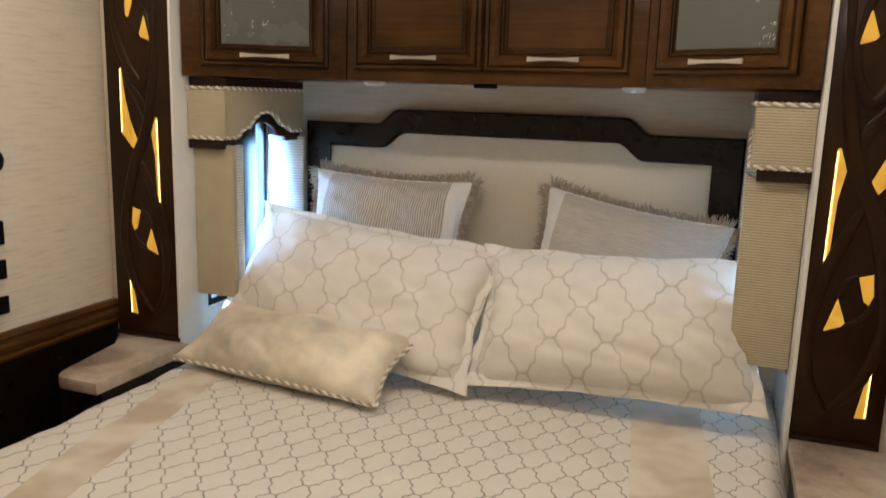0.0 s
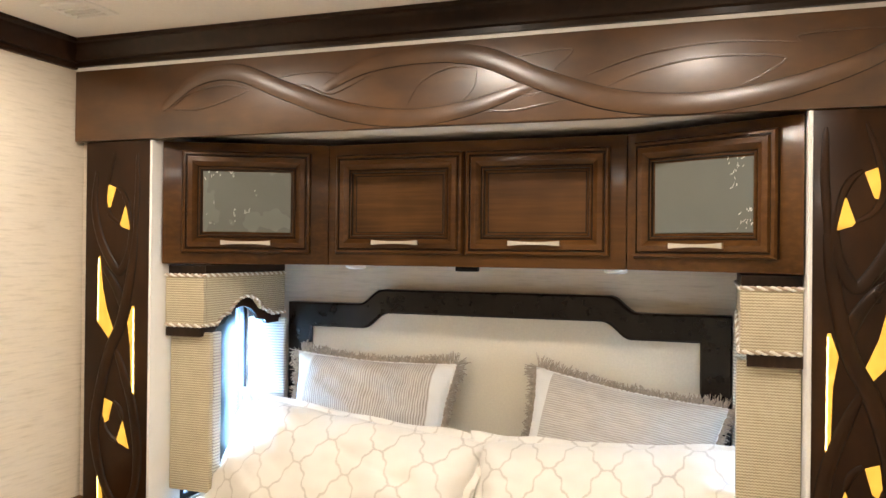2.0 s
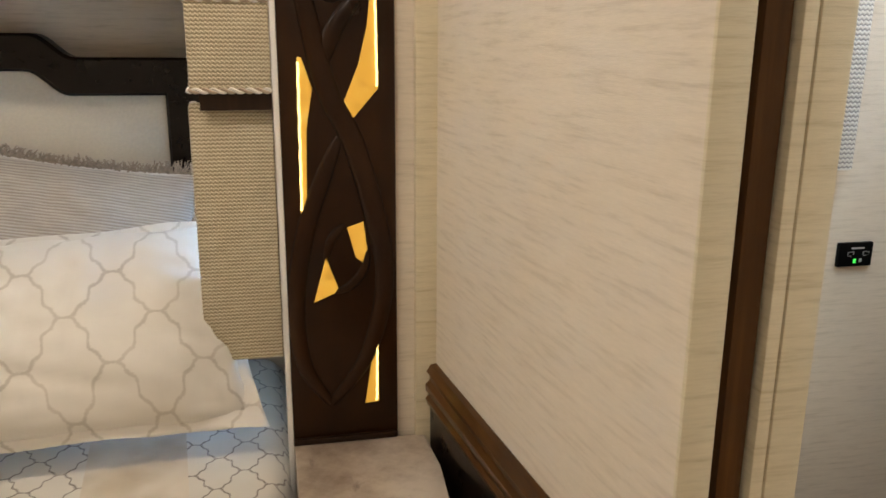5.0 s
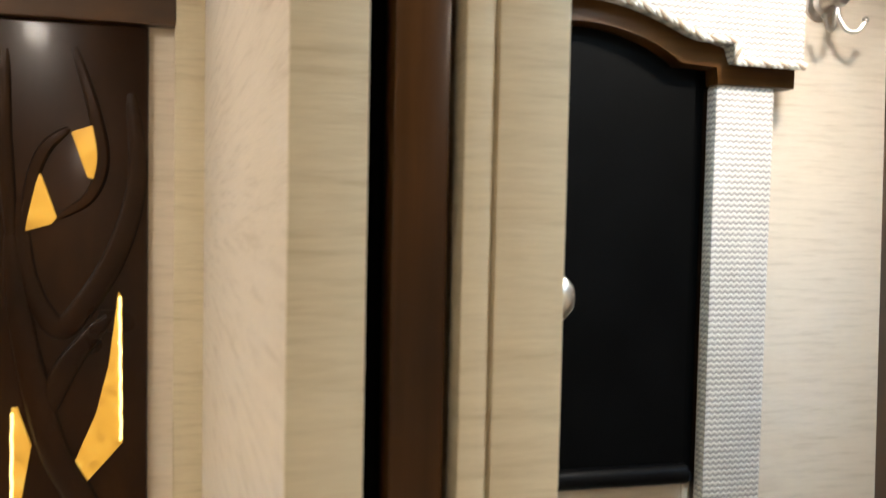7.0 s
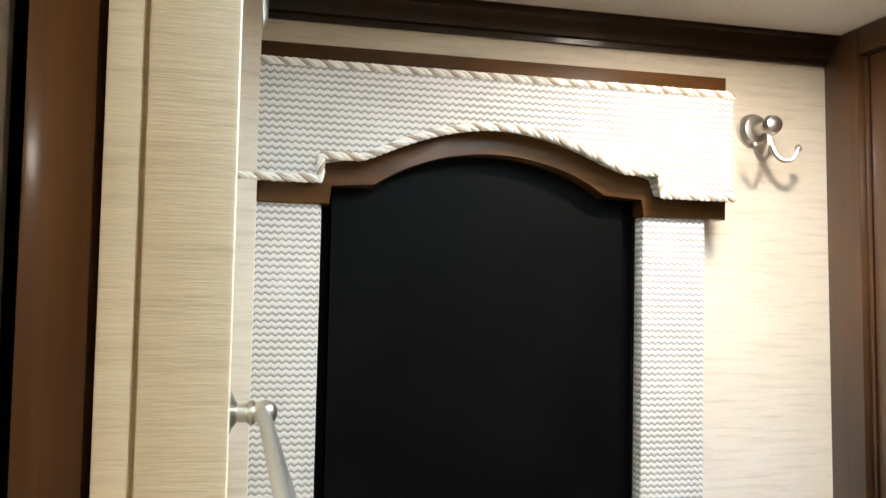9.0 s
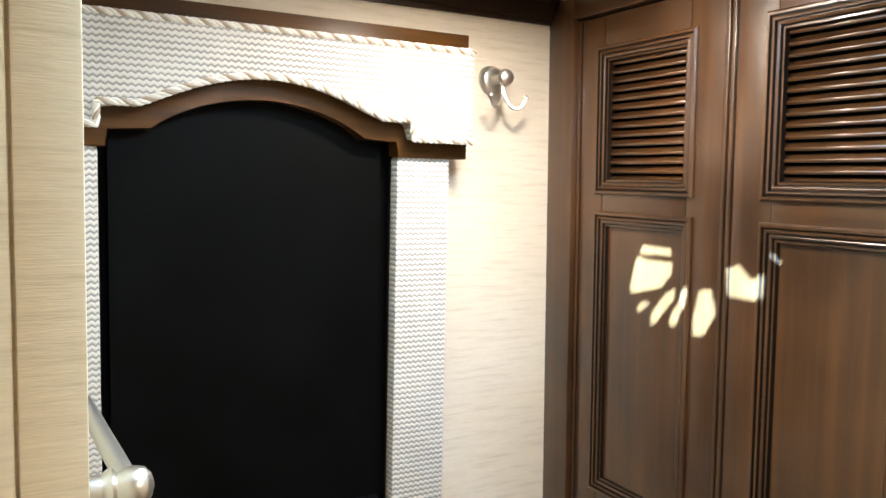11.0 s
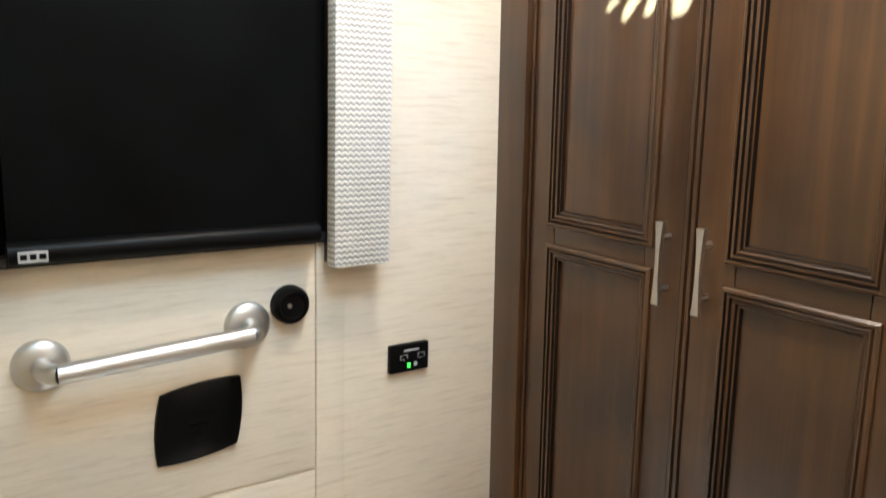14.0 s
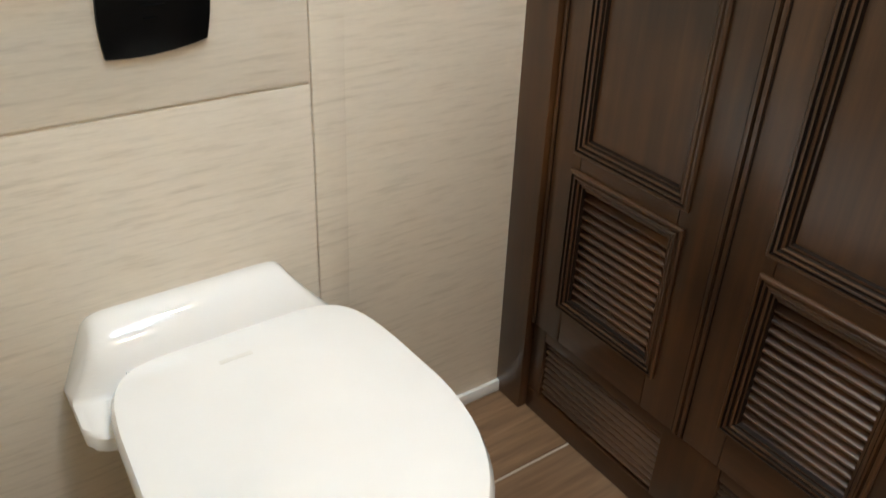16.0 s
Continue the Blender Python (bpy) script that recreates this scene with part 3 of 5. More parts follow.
# ---------------------------------------------------------------- bedroom front: header and pilasters
header = thing("header_board", (0, 0, 1.942), "carved brown maple header board with flowing leaf curves", "header")
part("board", block(WEST + 0.004, 1.168, -0.012, 0.0115, 1.942, 2.165, 0.003), carved_x, header)
FACE = -0.0115
STRANDS = (
    (((-0.88, 2.03), (-0.76, 2.11), (-0.62, 2.125), (-0.45, 2.06), (-0.27, 1.995), (-0.08, 1.966), (0.10, 1.985), (0.27, 2.035)), 0.050, 0.012),
    (((-0.33, 2.06), (-0.20, 2.115), (-0.03, 2.135), (0.13, 2.118), (0.30, 2.045), (0.48, 1.985), (0.66, 1.968), (0.85, 1.99), (1.02, 2.04), (1.14, 2.10)), 0.052, 0.013),
    (((-0.56, 2.075), (-0.45, 2.105), (-0.33, 2.108), (-0.24, 2.085)), 0.022, 0.008),
    (((-0.47, 2.083), (-0.39, 2.073), (-0.32, 2.045), (-0.26, 2.06), (-0.15, 2.11)), 0.014, 0.007),
    (((-0.08, 2.00), (-0.04, 2.06), (0.04, 2.095), (0.12, 2.092)), 0.016, 0.007),
    (((0.12, 2.092), (0.11, 2.04), (0.07, 1.995)), 0.014, 0.006),
    (((0.10, 1.985), (0.20, 1.972), (0.30, 1.985), (0.40, 2.0)), 0.020, 0.007),
    (((0.22, 2.02), (0.27, 2.012), (0.34, 2.028)), 0.012, 0.006),
    (((0.18, 2.105), (0.28, 2.118), (0.37, 2.12), (0.32, 2.07)), 0.012, 0.006),
    (((0.44, 2.015), (0.55, 2.055), (0.70, 2.078), (0.86, 2.068), (0.83, 2.035), (0.77, 2.005)), 0.018, 0.008),
    (((0.40, 2.05), (0.55, 2.095), (0.72, 2.112), (0.90, 2.10)), 0.022, 0.007),
    (((0.90, 2.10), (0.90, 2.115), (1.02, 2.12), (1.14, 2.115)), 0.012, 0.006),
    (((-0.84, 2.035), (-0.77, 2.075), (-0.66, 2.09), (-0.57, 2.075)), 0.022, 0.008),
    (((-0.87, 2.03), (-0.76, 2.022), (-0.66, 2.042), (-0.57, 2.072)), 0.016, 0.008),
)
for pts, w, h in STRANDS:
    strand = part("carved_strand", ribbon(smooth_line(pts, 10), w * 1.1 if w > 0.03 else 0.0062, h * 0.6 if w > 0.03 else 0.003, FACE), carved_x, header)
    strand.data.materials.append(glaze)

INLAYS = (
    ((1.035, 1.795), (1.064, 1.806), (1.071, 1.765), (1.063, 1.733), (1.055, 1.736)),
    ((0.993, 1.744), (0.999, 1.735), (1.017, 1.681), (1.010, 1.672), (0.978, 1.662)),
    ((0.961, 1.427), (0.968, 1.427), (0.985, 1.375), (0.973, 1.304), (0.969, 1.156), (0.958, 1.154)),
    ((1.094, 1.581), (1.099, 1.573), (1.100, 1.374), (1.050, 1.317), (1.036, 1.343), (1.066, 1.415), (1.082, 1.480)),
    ((1.040, 1.125), (1.070, 1.135), (1.076, 1.082), (1.067, 1.059), (1.055, 1.068)),
    ((1.000, 1.070), (1.021, 1.011), (1.014, 1.001), (0.976, 0.985)),
    ((1.088, 0.904), (1.094, 0.904), (1.094, 0.777), (1.068, 0.775)),
)
HOT = {2: ((0.962, 1.420), (0.960, 1.160)), 3: ((1.096, 1.575), (1.098, 1.378)), 6: ((1.092, 0.900), (1.090, 0.780))}
VINES = (
    (((0.960, 1.66), (0.968, 1.57), (0.988, 1.461), (1.013, 1.366), (1.053, 1.283), (1.093, 1.14), (1.108, 1.019), (1.074, 0.876), (1.003, 0.777)), 0.030, 0.012),
    (((1.110, 1.85), (1.118, 1.736), (1.092, 1.635), (1.044, 1.553), (1.015, 1.535), (0.982, 1.597), (0.972, 1.70)), 0.024, 0.008),
    (((1.081, 1.547), (1.035, 1.49), (1.010, 1.44), (0.996, 1.40)), 0.024, 0.008),
    (((1.030, 1.29), (1.000, 1.22), (0.965, 1.12), (0.943, 0.98), (0.955, 0.86), (1.003, 0.777)), 0.026, 0.010),
    (((1.039, 1.907), (1.062, 1.83), (1.074, 1.76), (1.058, 1.71), (1.018, 1.681)), 0.014, 0.007),
    (((1.032, 1.80), (1.005, 1.775), (0.988, 1.735), (0.975, 1.665)), 0.014, 0.007),
    (((1.052, 1.30), (1.030, 1.335), (1.015, 1.37)), 0.016, 0.006),
    (((1.078, 1.09), (1.070, 1.045), (1.045, 1.015), (1.018, 1.002)), 0.014, 0.007),
    (((1.036, 1.13), (1.012, 1.105), (0.998, 1.065)), 0.014, 0.006),
    (((0.955, 1.90), (0.953, 1.80), (0.957, 1.72), (0.962, 1.64)), 0.016, 0.007),
)
for sx in (1, -1):
    mid = 0.0 if sx > 0 else -0.022
    flip = (lambda p: (p[0], p[1])) if sx > 0 else (lambda p: (-p[0] + mid * 1.0, p[1]))
    pil = thing("pilaster", (sx * 1.03, 0, 0.70), "dark carved wooden pilaster with glowing amber inlays", "pilaster", "pilasters beside the bed")
    xa, xb = (0.9265, 1.131) if sx > 0 else (-1.175, -0.919)
    part("panel", block(xa, xb, 0.0, 0.0115, 0.700, 1.941, 0.003), carved, pil)
    part("foot", block(xa + 0.001, xb - 0.001, -0.010, 0.0, 0.700, 0.712, 0.002), deep_up, pil)
    for pts, w, h in VINES:
        vine = part("carved_vine", ribbon([flip(p) for p in smooth_line(pts, 8)], w * 1.35, h * 0.8, 0.0005), carved, pil)
        vine.data.materials.append(glaze)
    for i, poly in enumerate(INLAYS):
        inlay = part("amber_inlay", prism([flip(p) for p in poly], "y", -0.003, 0.004, 0.001), amber, pil, "backlit amber resin inlay")
        if i in HOT:
            (ax, az), (bx, bz) = (flip(p) for p in HOT[i])
            n = 16
            pts = [(ax + (bx - ax) * k / n + 0.0006 * math.sin(k * 2.3), -0.003, az + (bz - az) * k / n) for k in range(n + 1)]
            part("light_edge", tube(pts, 0.0022, 5), amber_hot, inlay, "bright light strip behind the inlay")

# ---------------------------------------------------------------- overhead cabinets
DOOR_PROF = ((0.0, 0.0), (0.0, 0.012), (0.005, 0.020), (0.012, 0.0215), (0.0135, 0.017), (0.0155, 0.017), (0.019, 0.026), (0.033, 0.027), (0.047, 0.0165), (0.0485, 0.012), (0.0505, 0.012), (0.0535, 0.0165), (0.0565, 0.0165), (0.058, 0.010), (0.060, 0.010), (0.066, 0.0035), (0.069, 0.0035))
DOOR_DARK = (0, 3, 4, 8, 9, 12, 13, 15)


def bar_pull(parent, m, length, upright=False):
    """A waisted nickel pull with a flat face; m puts it on the door, local -y outwards."""
    bm = bmesh.new()
    n, rings = 10, []
    for k in range(n + 1):
        s = k / n * 2 - 1
        w = 0.0038 + 0.0036 * s * s
        a = s * length / 2
        ring = []
        for du, dv in ((-1, -1), (1, -1), (1, 1), (-1, 1)):
            off = du * w
            p = (off, -0.024 + dv * 0.004, a) if upright else (a, -0.024 + dv * 0.004, off)
            ring.append(bm.verts.new(m @ Vector(p)))
        rings.append(ring)
    for a, b in zip(rings, rings[1:]):
        for k in range(4):
            bm.faces.new((a[k], a[(k + 1) % 4], b[(k + 1) % 4], b[k]))
    bm.faces.new(rings[0]), bm.faces.new(rings[-1])
    for s in (-0.62, 0.62):
        c = Vector((0, 0, s * length / 2) if upright else (s * length / 2, 0, 0))
        tube([m @ c, m @ (c + Vector((0, -0.021, 0)))], 0.0045, 8, bm)
    return part("handle", bm, nickel, parent, "brushed nickel bar pull")


def facing(p, q):
    """Pose with local x from p to q in plan and local -y out to the viewer's side."""
    d = (Vector((q[0], q[1], 0)) - Vector((p[0], p[1], 0)))
    x = d.normalized()
    y = Vector((-x.y, x.x, 0))
    return Matrix(((x.x, y.x, 0, p[0]), (x.y, y.y, 0, p[1]), (0, 0, 1, 0), (0, 0, 0, 1))), d.length


CAB_Z0, CAB_Z1 = 1.560, 1.940
L0, L1, R1, R0 = (-0.908, 0.032), (-0.452, 0.258), (0.480, 0.258), (0.912, 0.032)
centre = thing("overhead_cabinet", (0.01, 0.45, CAB_Z0), "brown raised-panel overhead cabinet with two doors above the headboard", "cabinet")
part("body", block(L1[0] + 0.001, R1[0] - 0.001, 0.262, SLIDE_BACK - 0.002, CAB_Z0, CAB_Z1, 0.002), wood_x, centre)
for u0, u1 in ((-0.420, 0.002), (0.010, 0.434)):
    m, _ = facing((0, 0.262), (1, 0.262))
    door = part("door", frame_loft(u0, u1, 1.596, 1.906, DOOR_PROF, m, dark=DOOR_DARK), wood_x, centre)
    door.data.materials.append(glaze)
    bar_pull(door, m @ pose((u0 + u1) / 2, -0.016, 1.632), 0.150)
latch = part("latch", block(-0.03, 0.04, 0.275, 0.300, CAB_Z0 - 0.014, CAB_Z0, 0.003), black_plastic, centre, "small black catch under the cabinet")
SPARK = random.Random(5)
for side, (p, q, depth) in enumerate(((L0, L1, 1), (R1, R0, 1))):
    m, w = facing(p, q)
    cab = thing("corner_cabinet", ((p[0] + q[0]) / 2, 0.35, CAB_Z0), "brown angled corner cabinet with bright strokes on its grey glass door", "cabinet", "glass-door cabinets")
    back = (p, q, (q[0], SLIDE_BACK - 0.002), (p[0], SLIDE_BACK - 0.002))
    out = Vector((m[0][1], m[1][1])) * 0.004
    poly = [(p[0] + out.x, p[1] + out.y), (q[0] - 0.0015 * (1 - 2 * 0) + out.x * 0, q[1] + 0.004), (q[0] - 0.0015, SLIDE_BACK - 0.002), (p[0] + 0.0015, SLIDE_BACK - 0.002)]
    if side:
        poly = [(p[0] + 0.0015, p[1] + 0.004), (q[0] + out.x, q[1] + out.y), (q[0], SLIDE_BACK - 0.002), (p[0] + 0.0015, SLIDE_BACK - 0.002)]
    part("body", prism(poly, "z", CAB_Z0, CAB_Z1, 0.001), wood_x, cab)
    u0, u1 = (0.060, 0.455) if not side else (0.030, 0.430)
    door = part("door", frame_loft(u0, u1, 1.594, 1.912, DOOR_PROF, m @ pose(0, 0.002, 0), False, dark=DOOR_DARK), wood_x, cab)
    door.data.materials.append(glaze)
    part("glass", frame_loft(u0 + 0.06, u1 - 0.06, 1.66, 1.852, ((0, 0.003), (0.001, 0.005)), m), grey_glass, door, "frosted grey glass with small bright strokes")
    # clusters of short bright strokes on the glass: (centre), count, spread
    spots = (((0.10, 0.93), 7, 0.05), ((0.33, 0.92), 5, 0.03), ((0.60, 0.66), 2, 0.02), ((0.10, 0.30), 5, 0.06), ((0.30, 0.26), 7, 0.05), ((0.5, 0.30), 5, 0.03)) if not side else (((0.83, 0.85), 12, 0.05), ((0.82, 0.62), 5, 0.02), ((0.93, 0.18), 16, 0.06))
    bm = bmesh.new()
    gw, gh = u1 - u0 - 0.12, 0.192
    for (fu, fv), count, spread in spots:
        for k in range(count):
            u = u0 + 0.06 + gw * min(0.97, max(0.03, fu + SPARK.gauss(0, spread)))
            v = 1.66 + gh * min(0.96, max(0.04, fv + SPARK.gauss(0, spread * 1.6)))
            ln, an = SPARK.uniform(0.003, 0.011), SPARK.gauss(1.2, 0.5)
            a, b = Vector((u, -0.0058, v)), Vector((u + ln * math.cos(an), -0.0058, v + ln * math.sin(an)))
            tube([m @ a, m @ b], SPARK.uniform(0.0005, 0.0011), 4, bm)
    tagged(part("bright_strokes", bm, pale_stroke, door, "small bright strokes"), kind="stuff")
    bar_pull(door, m @ pose((u0 + u1) / 2, -0.014, 1.627), 0.150)
for px in (-0.40, 0.44):
    puck = thing("puck_light", (px, 0.36, CAB_Z0 - 0.012), "small round white puck light under the cabinet", "light", "puck lights")
    part("rim", lathe(((0.030, 0.0), (0.034, 0.003), (0.036, 0.0118), (0.02, 0.0118)), pose(px, 0.36, CAB_Z0 - 0.012), 20), trim_white, puck)
    part("lens", lathe(((0.012, -0.003), (0.026, -0.002), (0.029, 0.002)), pose(px, 0.36, CAB_Z0 - 0.012), 20), puck_lens, puck)

# ---------------------------------------------------------------- headboard
def outline(half, low, high, s_in, s_out, z0):
    """A headboard outline in (x, z) with a raised centre and sloped shoulders."""
    c = -0.008
    curve = lambda sgn: [(c + sgn * (s_out + (s_in - s_out) * k / 8), low + (high - low) * (0.5 - 0.5 * math.cos(math.pi * k / 8))) for k in range(9)]
    return [(c + half, z0), (c + half, low)] + curve(1) + curve(-1)[::-1] + [(c - half, low), (c - half, z0)]


hb = thing("headboard", (-0.008, 0.6, 0.55), "black-brown framed headboard with a smooth cream padded panel", "headboard")
outer, inner = outline(0.775, 1.415, 1.468, 0.40, 0.49, 0.55), outline(0.680, 1.328, 1.384, 0.376, 0.47, 0.56)
bm = bmesh.new()
rows = []
for y, grow in ((SLIDE_BACK - 0.002, 0), (0.592, 0), (0.586, 0.006)):
    rows.append([bm.verts.new((x - math.copysign(grow, x), y, z - grow)) for x, z in outer])
rows.append([bm.verts.new((x + math.copysign(0.006, x), 0.586, z + 0.006)) for x, z in inner])
rows.append([bm.verts.new((x, 0.594, z)) for x, z in inner])
rows.append([bm.verts.new((x, 0.62, z)) for x, z in inner])
for a, b in zip(rows, rows[1:]):
    for k in range(len(a) - 1):
        bm.faces.new((a[k], a[k + 1], b[k + 1], b[k]))
part("frame", bm, espresso, hb, smooth=30)
bm = bmesh.new()
NX, NZ = 40, 16
grid = []
for j in range(NZ + 1):
    row = []
    for i in range(NX + 1):
        x = -0.688 + 1.36 * i / NX
        ax = abs(x + 0.008)
        top = 1.383 if ax < 0.376 else (1.328 if ax > 0.47 else 1.328 + 0.055 * (0.5 + 0.5 * math.cos(math.pi * (ax - 0.376) / 0.094)))
        z = 0.56 + (top + 0.002 - 0.56) * j / NZ
        edge = min(1.0, min(i, NX - i) / 3.0, (NZ - j) / 2.0)
        row.append(bm.verts.new((x, 0.606 - 0.018 * math.sin(edge * math.pi / 2), z)))
    grid.append(row)
for a, b in zip(grid, grid[1:]):
    for i in range(NX):
        bm.faces.new((a[i], a[i + 1], b[i + 1], b[i]))
part("padded_panel", bm, leather, hb, "cream leather padded panel", smooth=60)

# ---------------------------------------------------------------- slide window valances
for sx in (-1, 1):
    val = thing("window_valance", (sx * 0.85, 0.31, 0.83), "tan woven cornice box with rope trim and side drapes", "valance", "bed window valances")
    xo, xi = sx * (SLIDE_X - 0.008), sx * 0.775
    x0, x1 = sorted((xo, xi))
    # box: front return, long face with a stepped, arched lower edge, back return
    part("return", block(x0, x1, 0.062, 0.078, 1.368, 1.524, 0.005), tan_weave, val)
    edge = [(0.062, 1.368), (0.13, 1.368), (0.15, 1.385), (0.17, 1.395), (0.20, 1.40)] + [(0.20 + 0.2 * k / 10, 1.40 + 0.05 * math.sin(math.pi * k / 10) ** 0.7) for k in range(1, 10)] + [(0.40, 1.40), (0.44, 1.395), (0.455, 1.38), (0.55, 1.38)]
    xa, xb = sorted((xi, xi + sx * 0.016))
    part("face", prism([(0.0785, 1.368)] + edge[1:] + [(0.55, 1.524), (0.0785, 1.524)], "x", xa, xb, 0.003), tan_weave, val)
    part("board", prism([(max(y, 0.0785), z - 0.035) for y, z in edge] + [(0.55, 1.50), (0.0785, 1.50)], "x", *sorted((xi + sx * 0.017, xi + sx * 0.030))), deep_up, val, "dark wooden backing board")
    part("return_board", block(*sorted((xo, xi + sx * 0.016)), 0.066, 0.076, 1.333, 1.3675), deep_up, val, "dark wooden backing board")
    part("top_board", block(x0 + 0.002, x1 - 0.002, 0.075, 0.55, 1.5245, 1.555), deep_up, val, "dark wooden cornice top")
    loop = [(xo, 0.060, 1.524), (xi, 0.060, 1.524), (xi - sx * 0.002, 0.55, 1.524)]
    rope(loop, 0.0055, val, (cord_white, cord_tan))
    rope([(xo, 0.060, 1.368), (xi, 0.060, 1.368)] + [(xi - sx * 0.002, y, z) for y, z in edge[1:]], 0.0055, val, (cord_white, cord_tan))
    da, db = sorted((xo, sx * 0.768))
    part("drape", block(da, db, 0.088, 0.110, 0.845, 1.345, 0.008), tan_weave, val, "flat tan woven side drape")
    part("drape", block(da, db - 0.0, 0.535, 0.550, 0.845, 1.36, 0.004), grey_weave, val, "flat tan woven side drape")
    wa, wb = sorted((xo, xi + sx * 0.02))
    part("drape_return", block(*sorted((sx * 0.768, sx * 0.780)), 0.1105, 0.150, 0.845, 1.345, 0.004), grey_weave, val)

# ---------------------------------------------------------------- bed and pillows
BED = (-0.885, 0.915, -1.27, 0.575, 0.655)
bed = thing("bed", (0.01, -0.42, 0), "wide bed made up with a cream trellis comforter", "bed")
part("base", block(BED[0] + 0.05, BED[1] - 0.05, BED[2] + 0.08, 0.575, 0.0, 0.36, 0.01), deep_y, bed)
part("mattress", block(BED[0] + 0.03, BED[1] - 0.03, BED[2] + 0.05, 0.575, 0.361, 0.63, 0.05, seg=4), plain("white mattress ticking", (0.75, 0.75, 0.76), 0.8), bed)
bm = bmesh.new()
NX, NY = 90, 100
rows = []
for j in range(NY + 1):
    row = []
    for i in range(NX + 1):
        u, v = i / NX * 2 - 1, j / NY
        span = 1.28
        s = u * span                       # runs past the edge and hangs down
        x = max(-1, min(1, s))
        drop = max(0, abs(s) - 1) * 0.9
        yy = v * 1.2 - 0.2
        drop2 = max(0, -yy) * 1.6
        y = max(0.0, yy)
        px = (BED[0] + BED[1]) / 2 + x * (BED[1] - BED[0]) / 2 + (math.copysign(0.03 * min(1, drop * 8), s) if drop else 0)
        py = BED[2] + y * (0.57 - BED[2]) - (0.02 if drop2 else 0)
        rnd = (1 - (1 - min(1, (1 - abs(x)) / 0.05)) ** 2) if abs(x) < 1 else 0
        rnd2 = (1 - (1 - min(1, y / 0.04)) ** 2)
        puff = 0.010 * noise.noise(Vector((px * 5, py * 5, 1))) + 0.005 * noise.noise(Vector((px * 16, py * 16, 4)))
        z = BED[4] - 0.03 + 0.03 * min(rnd, rnd2) + puff - drop * (BED[1] - BED[0]) / 2 - drop2 * 0.45
        wave = 0.012 * math.sin(py * 19) * min(1, drop * 6)
        row.append(bm.verts.new((px + math.copysign(wave, s) * (1 if drop else 0), py, max(0.22, z))))
    rows.append(row)
for a, b in zip(rows, rows[1:]):
    for i in range(NX):
        bm.faces.new((a[i], a[i + 1], b[i + 1], b[i]))
quilt = single("comforter", bm, quilt_mat, "cream trellis-print comforter with a plain satin band", "comforter", smooth=80)


def pillow(name, w, h, t, m, mat, label, flange=0.0, sag=0.0, seed=1, trim=None, group=""):
    """A cushion in its own x-y plane, thick along z, placed by m."""
    root = new(name)
    root.matrix_basis = m
    WORLD[root.name] = m.copy()
    tagged(root, label, "pillow", group)
    N = 44
    bm = bmesh.new()
    sides = []
    for face in (1, -1):
        g = []
        for j in range(N + 1):
            row = []
            for i in range(N + 1):
                u, v = i / N * 2 - 1, j / N * 2 - 1
                fu, fv = 1 - abs(u) ** 2.6, 1 - abs(v) ** 2.6
                body = max(0.0, fu * fv) ** 0.55
                pinch = 1 - 0.07 * (1 - abs(u) ** 1.5) * abs(v) ** 3 - 0.0
                pinch2 = 1 - 0.09 * (1 - abs(v) ** 1.5) * abs(u) ** 3
                x, y = u * w / 2 * pinch2, v * h / 2 * pinch
                fold = noise.noise(Vector((x * 5 + y * 11 + seed, y * 3 - x * 2, face + seed)))
                wr = 0.009 * noise.noise(Vector((x * 7 + seed * 7, y * 7, face))) + 0.004 * noise.noise(Vector((x * 24, y * 24 + seed * 3, face))) - 0.012 * max(0.0, 0.35 - abs(fold)) * (0.4 + max(abs(u), abs(v)))
                corner = abs(u * v) ** 4
                z = face * (body * t / 2 + wr * body * 2.6) - sag * (1 - v) * 0.0 + 0.012 * math.sin(u * 7 + seed) * corner
                if flange and max(abs(u), abs(v)) > 1 - flange:
                    z += 0.006 * math.sin((u - v) * 17 + seed) + 0.004 * noise.noise(Vector((u * 9, v * 9, seed)))
                row.append(bm.verts.new((x, y, z)))
            g.append(row)
        sides.append(g)
        for a, b in zip(g, g[1:]):
            for i in range(N):
                bm.faces.new((a[i], a[i + 1], b[i + 1], b[i]) if face > 0 else (a[i], b[i], b[i + 1], a[i + 1]))
    bmesh.ops.remove_doubles(bm, verts=bm.verts, dist=0.0005)
    cover = part("cover", bm, mat, root, smooth=80, m=m)
    rim = []
    for k in range(4 * N):
        q, i = divmod(k, N)
        u, v = ((i / N * 2 - 1, -1), (1, i / N * 2 - 1), (1 - i / N * 2, 1), (-1, 1 - i / N * 2))[q]
        x, y = u * w / 2 * (1 - 0.09 * (1 - abs(v) ** 1.5) * abs(u) ** 3), v * h / 2 * (1 - 0.07 * (1 - abs(u) ** 1.5) * abs(v) ** 3)
        rim.append(Vector((x, y, 0)))
    return root, cover, rim


def stand(x, y, z, lean, roll=0.0, turn=0.0):
    """A cushion stood up on its long edge, leaning back by lean degrees from upright."""
    return pose(x, y, z, 0, 0, turn) @ pose(0, 0, 0, 90 - lean) @ pose(0, 0, 0, 0, 0, roll)


